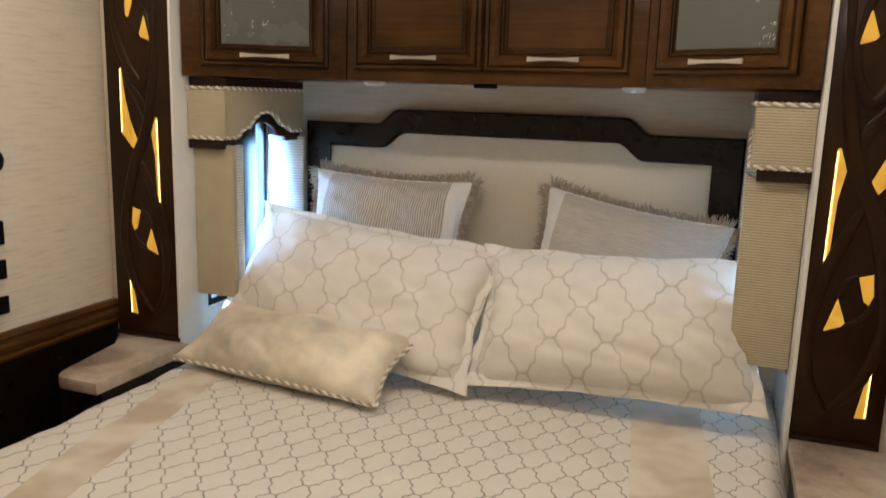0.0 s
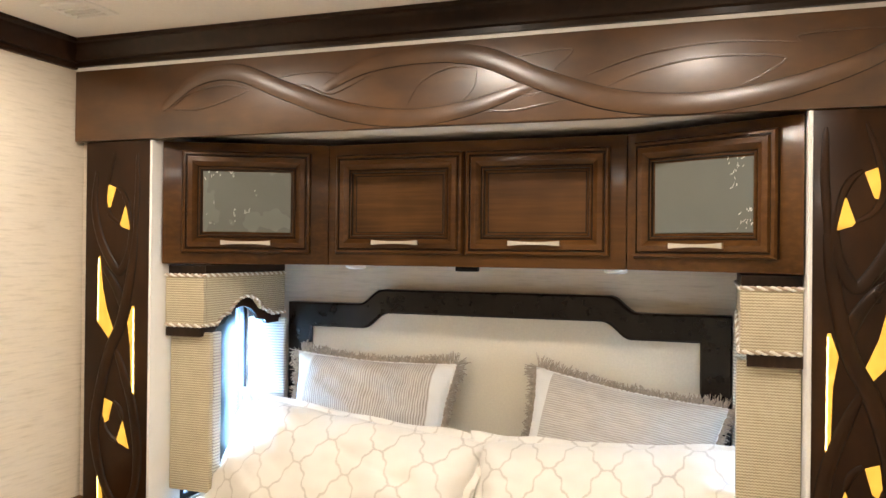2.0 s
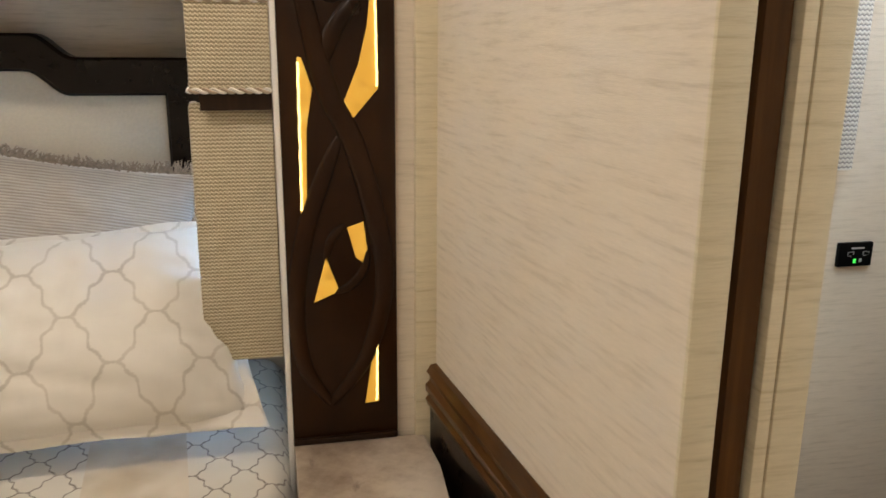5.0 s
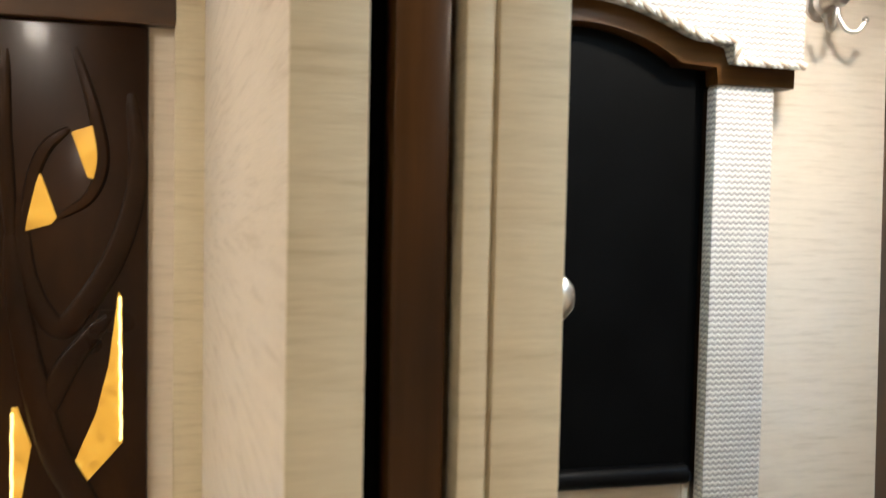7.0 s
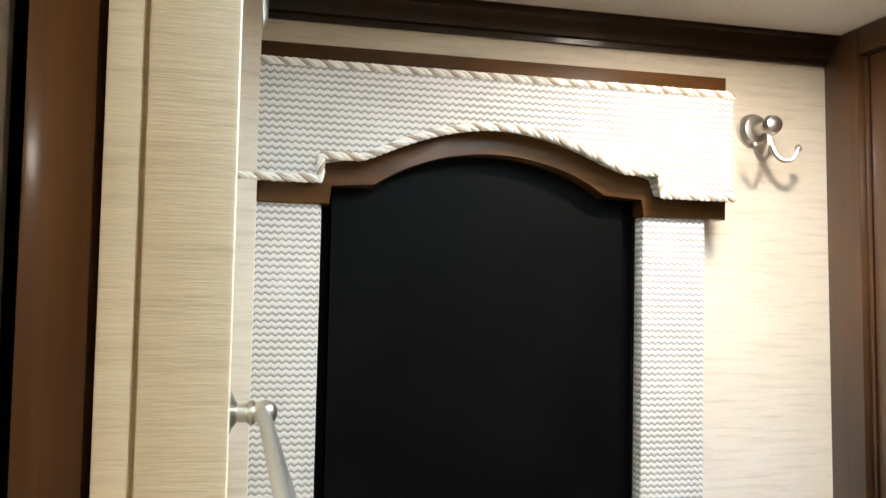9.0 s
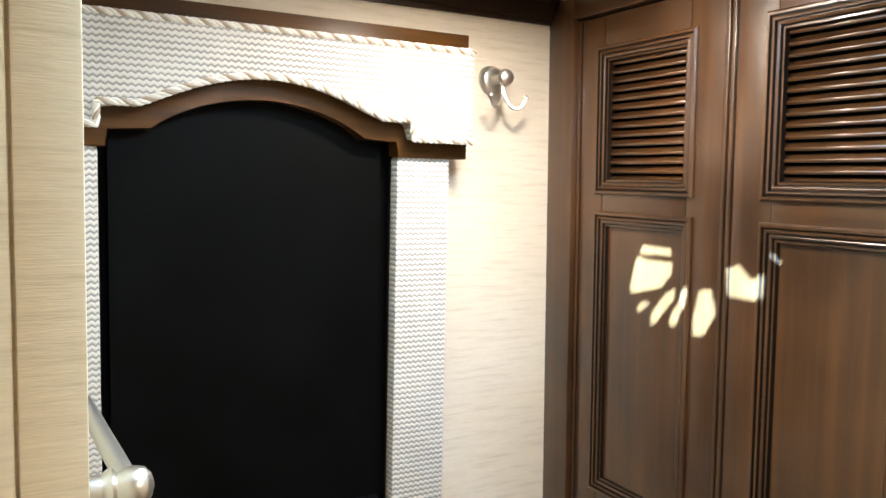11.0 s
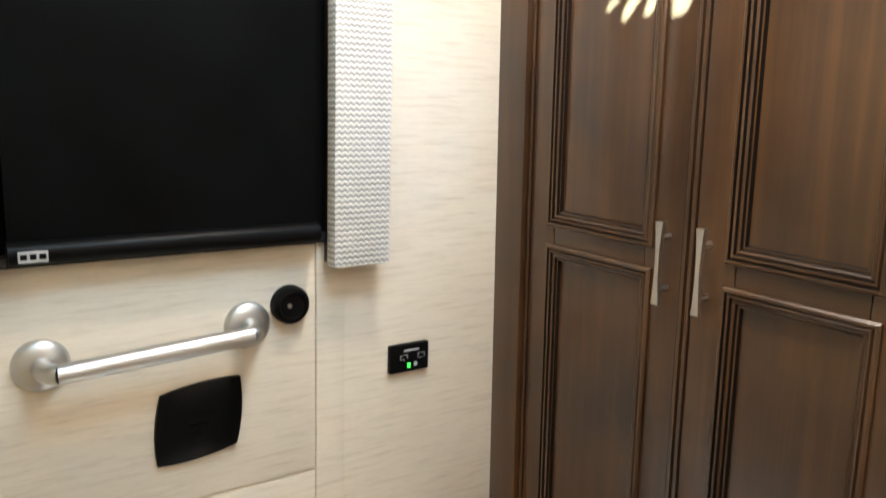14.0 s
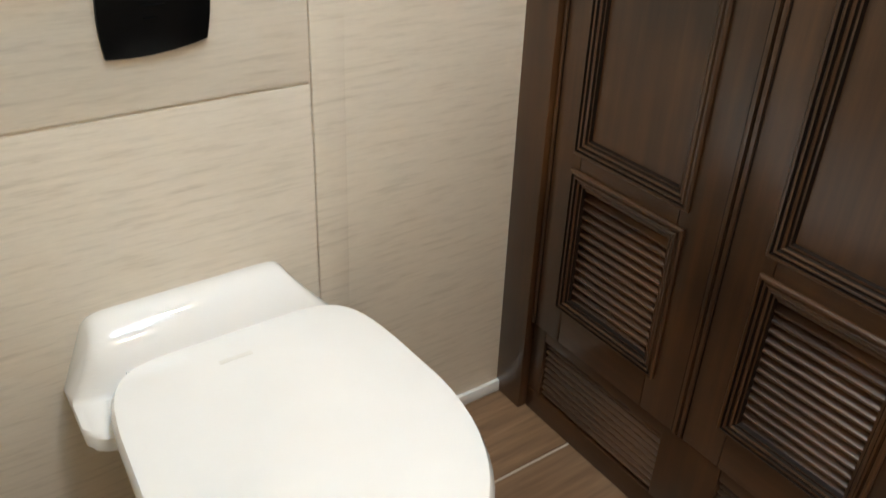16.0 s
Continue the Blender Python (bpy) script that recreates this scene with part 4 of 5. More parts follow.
def add_fringe(root, m, rim, seed):
    rnd = random.Random(seed)
    bm = bmesh.new()
    n = len(rim)
    for k in range(n):
        a, b = rim[k], rim[(k + 1) % n]
        for _ in range(9):
            p = a.lerp(b, rnd.random())
            out = Vector((p.x, p.y, 0))
            out = Vector((math.copysign(1, p.x) if abs(p.x) / 0.28 > abs(p.y) / 0.19 else 0.0, math.copysign(1, p.y) if abs(p.x) / 0.28 <= abs(p.y) / 0.19 else 0.0, 0))
            side = Vector((-out.y, out.x, 0))
            ln = rnd.uniform(0.010, 0.026) * (1.0 + 0.6 * (abs(p.x) / 0.28 * abs(p.y) / 0.19) ** 3)
            tip = p + out * ln + side * rnd.gauss(0, 0.012) + Vector((0, 0, rnd.gauss(0, 0.012)))
            mid_p = p.lerp(tip, 0.5) + Vector((0, 0, rnd.gauss(0, 0.004)))
            tube([p - out * 0.004, mid_p, tip], lambda s: 0.0026 - 0.0012 * s, 4, bm)
    part("fringe", bm, fringe_mat, root, "ragged taupe fringe", m=m)


def add_flange(root, m, rim, mat, seed):
    """A wavy cloth border round a pillow."""
    bm = bmesh.new()
    n, rows = len(rim), []
    for k, p in enumerate(rim):
        a = 0.005 * math.sin(k * 0.55 + seed) + 0.009 * noise.noise(Vector((p.x * 9, p.y * 9, seed)))
        grow = 1 + 0.012 * noise.noise(Vector((p.x * 14, p.y * 14, seed + 5)))
        rows.append([bm.verts.new((p.x * f * (grow if f > 1 else 1), p.y * g * (grow if g > 1 else 1), a * h + dz)) for f, g, h, dz in ((0.95, 0.92, 0, 0.008), (0.985, 0.975, 0.5, 0.006), (1.03, 1.05, 1, 0.003), (1.055, 1.095, 1.5, 0.001), (1.055, 1.095, 1.5, -0.002), (1.0, 1.0, 0.8, -0.006))])
    for k in range(n):
        a, b = rows[k], rows[(k + 1) % n]
        for i in range(5):
            bm.faces.new((a[i], a[i + 1], b[i + 1], b[i]))
    part("flange", bm, mat, root, "wavy flanged edge", smooth=80, m=m)


def add_piping(root, m, rim, inset, r, mat=None):
    pts = [Vector((p.x * inset, p.y * inset, 0.0)) for p in rim]
    part("piping", tube(pts + [pts[0]], r, 6, caps=False), mat or piping, root, "pale piped edge", m=m)


for x, y, z, w, h, lean, roll, turn, seed in ((-0.405, 0.465, 1.045, 0.60, 0.40, 18, -1.5, 0, 3), (0.43, 0.470, 1.000, 0.60, 0.40, 20, -9, 0, 8)):
    m = stand(x, y, z, lean, roll, turn)
    root, cover, rim = pillow("throw_pillow", w, h, 0.15, m, stripe_up if x < 0 else stripe_along, "taupe striped silk pillow with fringed edge against the headboard", seed=seed, group="fringed pillows")
    add_fringe(root, m, rim, seed)
    add_piping(root, m, rim, 0.985, 0.006)
for x, y, z, w, h, lean, roll, turn, seed in ((-0.365, 0.160, 0.906, 0.89, 0.43, 34, -5.5, -2, 5), (0.455, 0.148, 0.898, 0.79, 0.41, 34, 2.5, 0, 11)):
    m = stand(x, y, z, lean, roll, turn)
    root, cover, rim = pillow("sham_pillow", w, h, 0.24, m, sham_mat, "cream trellis-print bed pillow with a flanged edge", flange=0.12, seed=seed, group="sham pillows")
    add_flange(root, m, rim, sham_mat, seed)
m = stand(-0.470, -0.050, 0.752, 62, -1.0, -6)
root, cover, rim = pillow("lumbar_pillow", 0.74, 0.27, 0.18, m, satin, "champagne satin lumbar pillow with rope edging", seed=21)
WORLD[root.name] = m.copy()
pts = [m @ p for p in rim]
rope(pts + [pts[0]], 0.006, root, (cord_white, cord_tan))

# ---------------------------------------------------------------- nightstands
for sx in (-1, 1):
    ns = thing("nightstand", (sx * 1.04, -0.2, 0), "dark bedside cabinet with a pale travertine-look top", "nightstand", "nightstands")
    xa, xb = (0.929, 1.185) if sx > 0 else (-1.195, -0.889)
    y1 = -0.001
    yf = -0.36 if sx > 0 else -0.41
    r = 0.04
    cx = xb - 0.02 if sx > 0 else xa + 0.11
    if sx > 0:
        top = [(xa, y1), (xb, y1), (xb + 0.004, -0.13), (xb - 0.008, -0.30)] + [(xb - 0.045 + 0.037 * math.cos(a), -0.325 + 0.035 * math.sin(a)) for a in (0.1, -0.4, -0.9, -1.4)] + [(xa, yf)]
    else:
        top = [(xb, y1), (xa + 0.02, y1), (xa + 0.10, -0.10), (xa + 0.13, -0.33)] + [(xa + 0.185 - 0.04 * math.cos(a), -0.37 - 0.04 * math.sin(a)) for a in (0.1, 0.5, 0.9, 1.4)] + [(xb, yf)]
    part("top", prism(top, "z", 0.662, 0.699, 0.006), marble_mat, ns, "pale mottled travertine laminate top")
    part("cabinet", block(xa + (0.012 if sx > 0 else 0.14), xb - (0.02 if sx > 0 else 0.012), yf + 0.03, -0.004, 0.0, 0.661, 0.003), espresso, ns)

# switches on the west wall
for z0, z1, nm, lab in ((0.862, 0.915, "switch_plate", "small black switch plate"), (0.965, 1.022, "switch_plate", "small black switch plate"), (1.065, 1.135, "switch_plate", "small black switch plate")):
    sw = thing(nm, (WEST + 0.002, -0.43, z0), lab + " on the bedroom wall", "switch", "wall switches")
    part("plate", block(WEST, WEST + 0.009, -0.475, -0.395, z0, z1, 0.004), black_plastic, sw)
    part("rocker", block(WEST + 0.009, WEST + 0.013, -0.46, -0.41, z0 + 0.012, z1 - 0.012, 0.002), black_plastic, sw)
dial = thing("wall_dial", (WEST, -0.415, 1.30), "round black dial on the bedroom wall", "control")
part("knob", lathe(((0.034, 0), (0.034, 0.012), (0.028, 0.018), (0.012, 0.02)), pose(WEST, -0.415, 1.305, 0, 90), 24), black_plastic, dial)

# ---------------------------------------------------------------- ceiling lamps and register
# fixtures out of view; the rear three are made up for the fill lamps
for lx, ly, watt in LAMPS:
    fix = thing("ceiling_lamp", (lx, ly, CEIL), "round recessed ceiling lamp with a nickel rim, out of view", "lamp", "ceiling lamps")
    part("rim", lathe(((0.062, 0.0), (0.060, -0.010), (0.052, -0.014), (0.050, -0.008), (0.050, 0.0)), pose(lx, ly, CEIL), 28), nickel, fix)
    part("lens", lathe(((0.049, -0.006), (0.049, -0.009), (0.01, -0.010)), pose(lx, ly, CEIL), 28), lamp_lens, fix)

register = thing("ceiling_register", (-0.92, -0.30, CEIL), "small white square air register on the ceiling", "register")
part("frame", frame_loft(-0.075, 0.075, -0.065, 0.065, ((0.0, 0.0), (0.002, 0.006), (0.016, 0.009), (0.020, 0.003)), Matrix(((1, 0, 0, -0.92), (0, 0, 1, -0.30), (0, 1, 0, CEIL), (0, 0, 0, 1)))), trim_white, register)
for k in range(5):
    part("vane", block(-0.973, -0.867, -0.345 + 0.022 * k, -0.337 + 0.022 * k, CEIL - 0.008, CEIL - 0.004, 0.001), trim_white, register)

# ---------------------------------------------------------------- bathroom window
WC = 1.771          # middle of the window
bathwin = thing("window_3", (WC, 0.08, 1.24), "bathroom window covered by a black roller shade", "window", kind="structure")
# shade of the window recess, put in as a near-black sheet
part("recess", block(1.49, 2.06, 0.100, 0.1125, 1.232, 2.04), cavity_shade, bathwin)
part("window_frame", frame_loft(1.495, 2.055, 1.236, 2.035, ((0, -0.002), (0, 0.006), (0.012, 0.006), (0.016, 0)), pose(0, 0.100, 0), False), window_frame_mat, bathwin)
shade = thing("roller_shade", (WC, 0.085, 1.243), "black roller shade pulled down over the window", "shade")
part("cloth", block(1.530, 2.000, 0.0835, 0.0855, 1.262, 2.03), shade_mat, shade)
part("bottom_bar", tube([(1.528, 0.081, 1.256), (2.002, 0.081, 1.256)], 0.018, 14), black_plastic, shade)
part("label", block(1.540, 1.578, 0.0620, 0.0632, 1.246, 1.262), label_white, shade, "small pale maker's tag")
for k, (a, b) in enumerate(((1.5425, 1.551), (1.5545, 1.563), (1.5665, 1.5755))):
    part("tag_mark", block(a, b, 0.0612, 0.0620, 1.250, 1.258), black_plastic, shade)

corn = thing("window_cornice", (WC, 0.06, 1.18), "wooden arched cornice with oatmeal woven cloth and rope trim", "valance")


def arch(z_end, z_step, z_top, x_step, x_arc, x_end, ease, n=22):
    """The lower edge of the cornice, from one end to the other in (x, z); ease softens the arch's ends."""
    right = [(WC + x_end, z_end), (WC + x_step, z_end), (WC + x_step, z_step), (WC + x_arc, z_step)]
    bow = []
    for k in range(1, n):
        u = 1 - 2 * k / n
        bow.append((WC + x_arc * u, z_step + (z_top - z_step) * (1 - u * u) ** ease))
    return right + bow + [(2 * WC - x, z) for x, z in right[::-1]]


low = arch(1.921, 1.950, 2.007, 0.247, 0.182, 0.393, 0.85)
part("board", prism(low + [(WC - 0.393, 2.155), (WC + 0.393, 2.155)], "y", 0.046, 0.082, 0.002), wood_x, corn, "stained wooden cornice board")
for xa, xb in ((WC - 0.393, WC - 0.36), (WC + 0.36, WC + 0.393)):
    part("return", block(xa + 0.0005, xb - 0.0005, 0.0825, 0.112, 1.924, 2.154), wood_up, corn)
cloth_low = arch(1.953, 1.987, 2.043, 0.263, 0.205, 0.389, 1.15)
part("cloth", prism(cloth_low + [(WC - 0.389, 2.117), (WC + 0.389, 2.117)], "y", 0.016, 0.045, 0.007), grey_weave, corn, "oatmeal basket-weave padded cloth")
soft = [(x, 0.015, z) for x, z in cloth_low]
rope(soft, 0.0058, corn, (cord_white, cord_white, cord_tan))
rope([(WC - 0.391, 0.018, 2.119), (WC + 0.391, 0.018, 2.119)], 0.0055, corn, (cord_white, cord_white, cord_tan))
for xa, xb in ((1.384, 1.513), (2.021, 2.132)):
    part("drape", block(xa, xb, 0.052, 0.084, 1.193, 1.922, 0.007), grey_weave, corn, "flat oatmeal woven side drape")
    part("drape_lining", block(xa + 0.004, xb - 0.004, 0.0845, 0.100, 1.198, 1.92), deep_up, corn)

# wall panels with open seams
single("wall_panel_upper", block(1.385, 2.010, NORTH, NORTH + 0.004, 0.8045, 1.230, 0.0008), wall_mat, "cream linen-textured wall panel below the window", "wall panel", **S)
single("wall_panel_lower", block(1.385, 2.010, NORTH, NORTH + 0.004, 0.0, 0.7995, 0.0008), wall_mat, "cream linen-textured wall panel behind the toilet", "wall panel", **S)
single("wall_panel_side", block(2.0135, 2.46, NORTH, NORTH + 0.004, 0.0, 2.20, 0.0008), wall_mat, "cream linen-textured wall panel beside the closet", "wall panel", **S)
single("wall_panel_top", block(1.385, 2.0134, NORTH, NORTH + 0.004, 2.04, 2.20), wall_mat, "cream linen-textured wall strip above the window", "wall panel", **S)
single("trim_seam_strip", block(2.0140, 2.0700, NORTH - 0.0018, NORTH + 0.001, 0.03, 1.92, 0.0016), wall_mat, "cream linen-textured cover strip beside the panel seam", "trim", **S)
single("baseboard_bath", block(1.39, 2.45, NORTH - 0.010, NORTH, 0.0, 0.030, 0.003), trim_white, "low pale baseboard in the bathroom", "baseboard", **S)

# robe hook
hook = thing("robe_hook", (2.262, 0.10, 2.046), "brushed nickel double robe hook on the bathroom wall", "hook")
hm = pose(2.252, NORTH, 2.084, 90)
part("rosette", lathe(((0.029, 0.0), (0.029, 0.006), (0.024, 0.010), (0.022, 0.016), (0.017, 0.018)), hm, 28), nickel, hook)
part("stem", lathe(((0.013, 0.016), (0.009, 0.030), (0.009, 0.044), (0.013, 0.048), (0.017, 0.056), (0.014, 0.066), (0.006, 0.071)), hm, 20), nickel, hook)
for sx in (-1, 1):
    pts = smooth_line(((2.252, 0.060, 2.078), (2.252 + sx * 0.004, 0.058, 2.051), (2.252 + sx * 0.014, 0.050, 2.028), (2.252 + sx * 0.030, 0.042, 2.026), (2.252 + sx * 0.040, 0.038, 2.042)), 6)
    part("prong", tube(pts, lambda s: 0.0046 - 0.001 * s, 8), nickel, hook)
    part("tip", lathe(((0.001, -0.006), (0.0052, -0.003), (0.006, 0.0), (0.0052, 0.003), (0.001, 0.006)), pose(2.252 + sx * 0.0405, 0.038, 2.045), 12), nickel, hook)

# grab bar, stopper, plate, control panel
bar = thing("grab_bar", (1.72, 0.06, 1.08), "satin steel grab bar with round flanges below the window", "grab bar")
za, zb = 1.081, 1.099
run = [(1.565, NORTH - 0.004, za), (1.565, 0.075, za), (1.573, 0.058, za), (1.583, 0.050, za + 0.001), (1.603, 0.048, za + 0.002), (1.845, 0.048, zb - 0.002), (1.866, 0.050, zb - 0.001), (1.876, 0.058, zb), (1.884, 0.075, zb), (1.884, NORTH - 0.004, zb)]
part("tube", tube(smooth_line(run, 5), 0.0155, 18), steel, bar)
for fx, fz in ((1.565, za), (1.884, zb)):
    part("flange", lathe(((0.041, 0.0), (0.040, 0.006), (0.034, 0.012), (0.020, 0.015)), pose(fx, NORTH, fz, 90), 32), steel, bar)
stop = thing("door_stop", (1.962, 0.10, 1.10), "round black plastic bumper on the wall", "bumper")
part("body", lathe(((0.034, 0.0), (0.034, 0.014), (0.031, 0.020), (0.024, 0.022), (0.022, 0.018), (0.006, 0.017)), pose(1.960, NORTH, 1.127, 90), 32), black_plastic, stop)
part("screw", lathe(((0.004, 0.017), (0.004, 0.020), (0.001, 0.0205)), pose(1.955, NORTH, 1.127, 90), 10), steel, stop)
plate = thing("flush_plate", (1.80, 0.10, 0.88), "curved black plastic plate on the wall above the toilet", "wall plate")
bm = bmesh.new()
rows = []
for j in range(9):
    row = []
    for i in range(9):
        u, v = i / 4 - 1, j / 4 - 1
        x = 1.797 + u * 0.073 * (1 - 0.05 * v * v * 0) + 0.004 * v
        z = 0.946 + v * (0.066 - 0.006 * (u * u)) + 0.006 * u
        row.append(bm.verts.new((x - 0.006 * u * v * v, NORTH - 0.008 - 0.012 * (1 - u ** 4) * (1 - v ** 4), z)))
    rows.append(row)
for a, b in zip(rows, rows[1:]):
    for i in range(8):
        bm.faces.new((a[i], a[i + 1], b[i + 1], b[i]))
ret = bmesh.ops.extrude_face_region(bm, geom=list(bm.faces))
for v in ret["geom"]:
    if isinstance(v, bmesh.types.BMVert):
        v.co.y = NORTH - 0.0005
part("cover", bm, black_plastic, plate)
for k in range(3):
    part("rib", block(1.775, 1.818 - 0.012 * k, NORTH - 0.0225, NORTH - 0.019, 0.960 - 0.016 * k, 0.963 - 0.016 * k), black_plastic, plate)
panel = thing("control_panel", (2.2085, 0.10, 0.9585), "small black control panel with a green light", "control panel")
part("plate", block(2.1635, 2.2525, NORTH - 0.012, NORTH, 0.9615, 1.0185, 0.004), black_plastic, panel)
part("button", block(2.2025, 2.2095, NORTH - 0.0135, NORTH - 0.012, 0.9705, 0.9805, 0.0005), green_led, panel, "lit green button")
part("button", block(2.2175, 2.2245, NORTH - 0.0135, NORTH - 0.012, 0.9725, 0.9805, 0.0005), label_white, panel, "pale grey button")
part("print_line", block(2.1945, 2.2285, NORTH - 0.0126, NORTH - 0.012, 1.0035, 1.0075), label_white, panel)
for px in (2.1865, 2.2265):
    bm = block(px, px + 0.016, NORTH - 0.0126, NORTH - 0.012, 0.9965, 0.9973)
    block(px + 0.002, px + 0.010, NORTH - 0.0126, NORTH - 0.012, 0.9870, 0.9878, bm=bm)
    block(px, px + 0.001, NORTH - 0.0126, NORTH - 0.012, 0.9875, 0.9965, bm=bm)
    block(px + 0.0150, px + 0.016, NORTH - 0.0126, NORTH - 0.012, 0.9895, 0.9965, bm=bm)
    part("pictogram", bm, label_white, panel)

# towel bar on the bathroom side of the partition
TB_Z = 1.643
towel = thing("towel_bar", (PX1 + 0.05, -0.4, TB_Z), "nickel towel bar with ball ends on the partition", "towel bar")
for ty, tx in ((-0.650, 1.4215), (-0.095, 1.3935)):
    tm = pose(tx, ty, TB_Z, 0, 90, -3)
    part("post", lathe(((0.026, 0.0), (0.026, 0.006), (0.018, 0.010), (0.012, 0.014), (0.012, 0.026), (0.015, 0.029), (0.016, 0.033), (0.012, 0.036), (0.013, 0.040), (0.0160, 0.047), (0.0142, 0.056), (0.009, 0.061), (0.002, 0.063)), tm, 24), nickel, towel)
part("rod", tube([(1.4675, -0.650, TB_Z), (1.4395, -0.095, TB_Z)], 0.0085, 14), steel, towel)

# ---------------------------------------------------------------- closet
CX = 2.461          # door faces at the floor; the whole front leans a little into the room
FRONT = 2.446       # face frame
LEAN = 0.0225
closet = thing("closet", (FRONT, -0.35, 0), "tall glazed brown wooden closet with two louvred doors", "closet")
part("side_stile", block(FRONT, EAST, 0.0290, NORTH + 0.003, 0.0, CEIL - 0.002, 0.003), closet_up, closet)
part("side_stile", block(FRONT, EAST, -0.86, -0.754, 0.0, CEIL - 0.002, 0.003), closet_up, closet)
part("top_rail", block(FRONT, EAST, -0.753, 0.0280, 2.208, CEIL - 0.002, 0.003), closet_y, closet)
part("carcass", block(CX + 0.032, EAST + 0.03, -0.753, 0.0280, 0.236, 2.207), closet_up, closet)
part("base_board", block(CX + 0.006, EAST, -0.753, 0.0280, 0.0, 0.056, 0.002), closet_y, closet)
part("base_post", block(CX + 0.004, EAST, -0.455, -0.330, 0.0565, 0.232, 0.002), closet_up, closet)
VENTS = ((-0.3295, -0.010), (-0.753, -0.4555))
for ya, yb in VENTS:
    # near-black sheet paints the shade behind the vent slats
    part("vent_back", block(CX + 0.030, EAST, ya, yb, 0.0565, 0.232), cavity_shade, closet)
    part("vent_rail", block(CX + 0.006, EAST, ya, yb, 0.205, 0.2315, 0.002), closet_y, closet)
part("base_post", block(CX + 0.006, EAST, -0.0095, 0.0280, 0.0565, 0.232, 0.002), closet_up, closet)


def slat_mesh(width, m_name, depth=0.018, thick=0.0060, tilt=-36):
    """One louvre slat, in its own frame: long in y."""
    bm = block(-depth / 2, depth / 2, -width / 2, width / 2, -thick / 2, thick / 2, 0.0018, seg=1)
    bmesh.ops.rotate(bm, verts=bm.verts, cent=(0, 0, 0), matrix=Matrix.Rotation(radians(tilt), 3, "Y"))
    return to_mesh(m_name, bm, closet_y, 40)


def slats(parent, y_mid, width, z0, z1, count, depth=0.018, x=None):
    me = slat_mesh(width, "slat", depth)
    for k in range(count):
        ob = new("slat", me)
        hang(ob, parent, pose(CX + 0.016 if x is None else x, y_mid, z0 + (z1 - z0) * (k + 0.5) / count))


for ya, yb in VENTS:
    slats(closet, (ya + yb) / 2, yb - ya - 0.002, 0.060, 0.203, 9, 0.018, CX + 0.018)

RING = ((0.0, 0.0), (0.0, 0.004), (0.003, 0.007), (0.007, 0.007), (0.008, 0.003), (0.0095, 0.003), (0.012, 0.006), (0.015, 0.005), (0.016, 0.001), (0.0175, 0.001), (0.020, 0.003), (0.023, 0.001), (0.024, -0.003), (0.0255, -0.003), (0.029, -0.002), (0.031, -0.010))
RING_DARK = (3, 4, 7, 8, 11, 12, 14)
MZ = Matrix(((0, 1, 0, CX), (-1, 0, 0, 0), (0, 0, 1, 0), (0, 0, 0, 1)))     # local x -> -y, local -y -> -x


def closet_door(y0, y1, o0, o1, pull_y):
    """y0 > y1: the leaf; o0 > o1: the clear openings."""
    leaf = part("door", block(CX, CX + 0.020, o0, y0, 0.235, 2.205, 0.004), closet_up, closet, "closet door with louvres and recessed panels")
    part("stile", block(CX, CX + 0.020, y1, o1, 0.235, 2.205, 0.004), closet_up, leaf)
    opens = ((0.331, 0.600), (0.666, 1.203), (1.274, 1.809), (1.878, 2.129))
    edges = [0.235] + [z for o in opens for z in o] + [2.205]
    for za, zb in zip(edges[::2], edges[1::2]):
        part("rail", block(CX + 0.0005, CX + 0.020, o1 + 0.0005, o0 - 0.0005, za, zb, 0.0015), closet_y, leaf)
    g = 0.030
    for i, (za, zb) in enumerate(opens):
        ring = part("moulding", frame_loft(-o0 - g + 0.012, -o1 + g - 0.012, za - g + 0.012, zb + g - 0.012, RING, MZ, False, dark=RING_DARK), closet_up, leaf)
        ring.data.materials.append(glaze)
        if i in (1, 2):
            part("panel", block(CX + 0.009, CX + 0.016, o1 + 0.0005, o0 - 0.0005, za + 0.0005, zb - 0.0005), closet_up, leaf)
        else:
            slats(leaf, (o0 + o1) / 2, o0 - o1 - 0.001, za + 0.004, zb - 0.004, 14)
            # near-black sheet as painted shade behind the louvres
            part("backing", block(CX + 0.0275, CX + 0.030, o1, o0, za, zb), cavity_shade, leaf)
    for edge, into in ((y0, -1), (y1, 1)):
        a, b = sorted((edge + into * 0.001, edge + into * 0.0085))
        part("edge_bead", block(CX - 0.0035, CX + 0.001, a, b, 0.238, 2.202, 0.0015), closet_up, leaf)
        a, b = sorted((edge + into * 0.0087, edge + into * 0.0112))
        part("glaze_line", block(CX - 0.0008, CX + 0.001, a, b, 0.238, 2.202), glaze, leaf)
    bar_pull(leaf, MZ @ pose(-pull_y, 0.0, 1.238), 0.136, True)
    return leaf


closet_door(0.0270, -0.3605, -0.051, -0.273, -0.323)
closet_door(-0.3635, -0.7520, -0.449, -0.653, -0.402)
closet.rotation_euler.y = -LEAN

# ---------------------------------------------------------------- toilet
toilet = thing("toilet", (1.815, -0.15, 0), "cream-white porcelain toilet with its lid closed against the wall", "toilet")


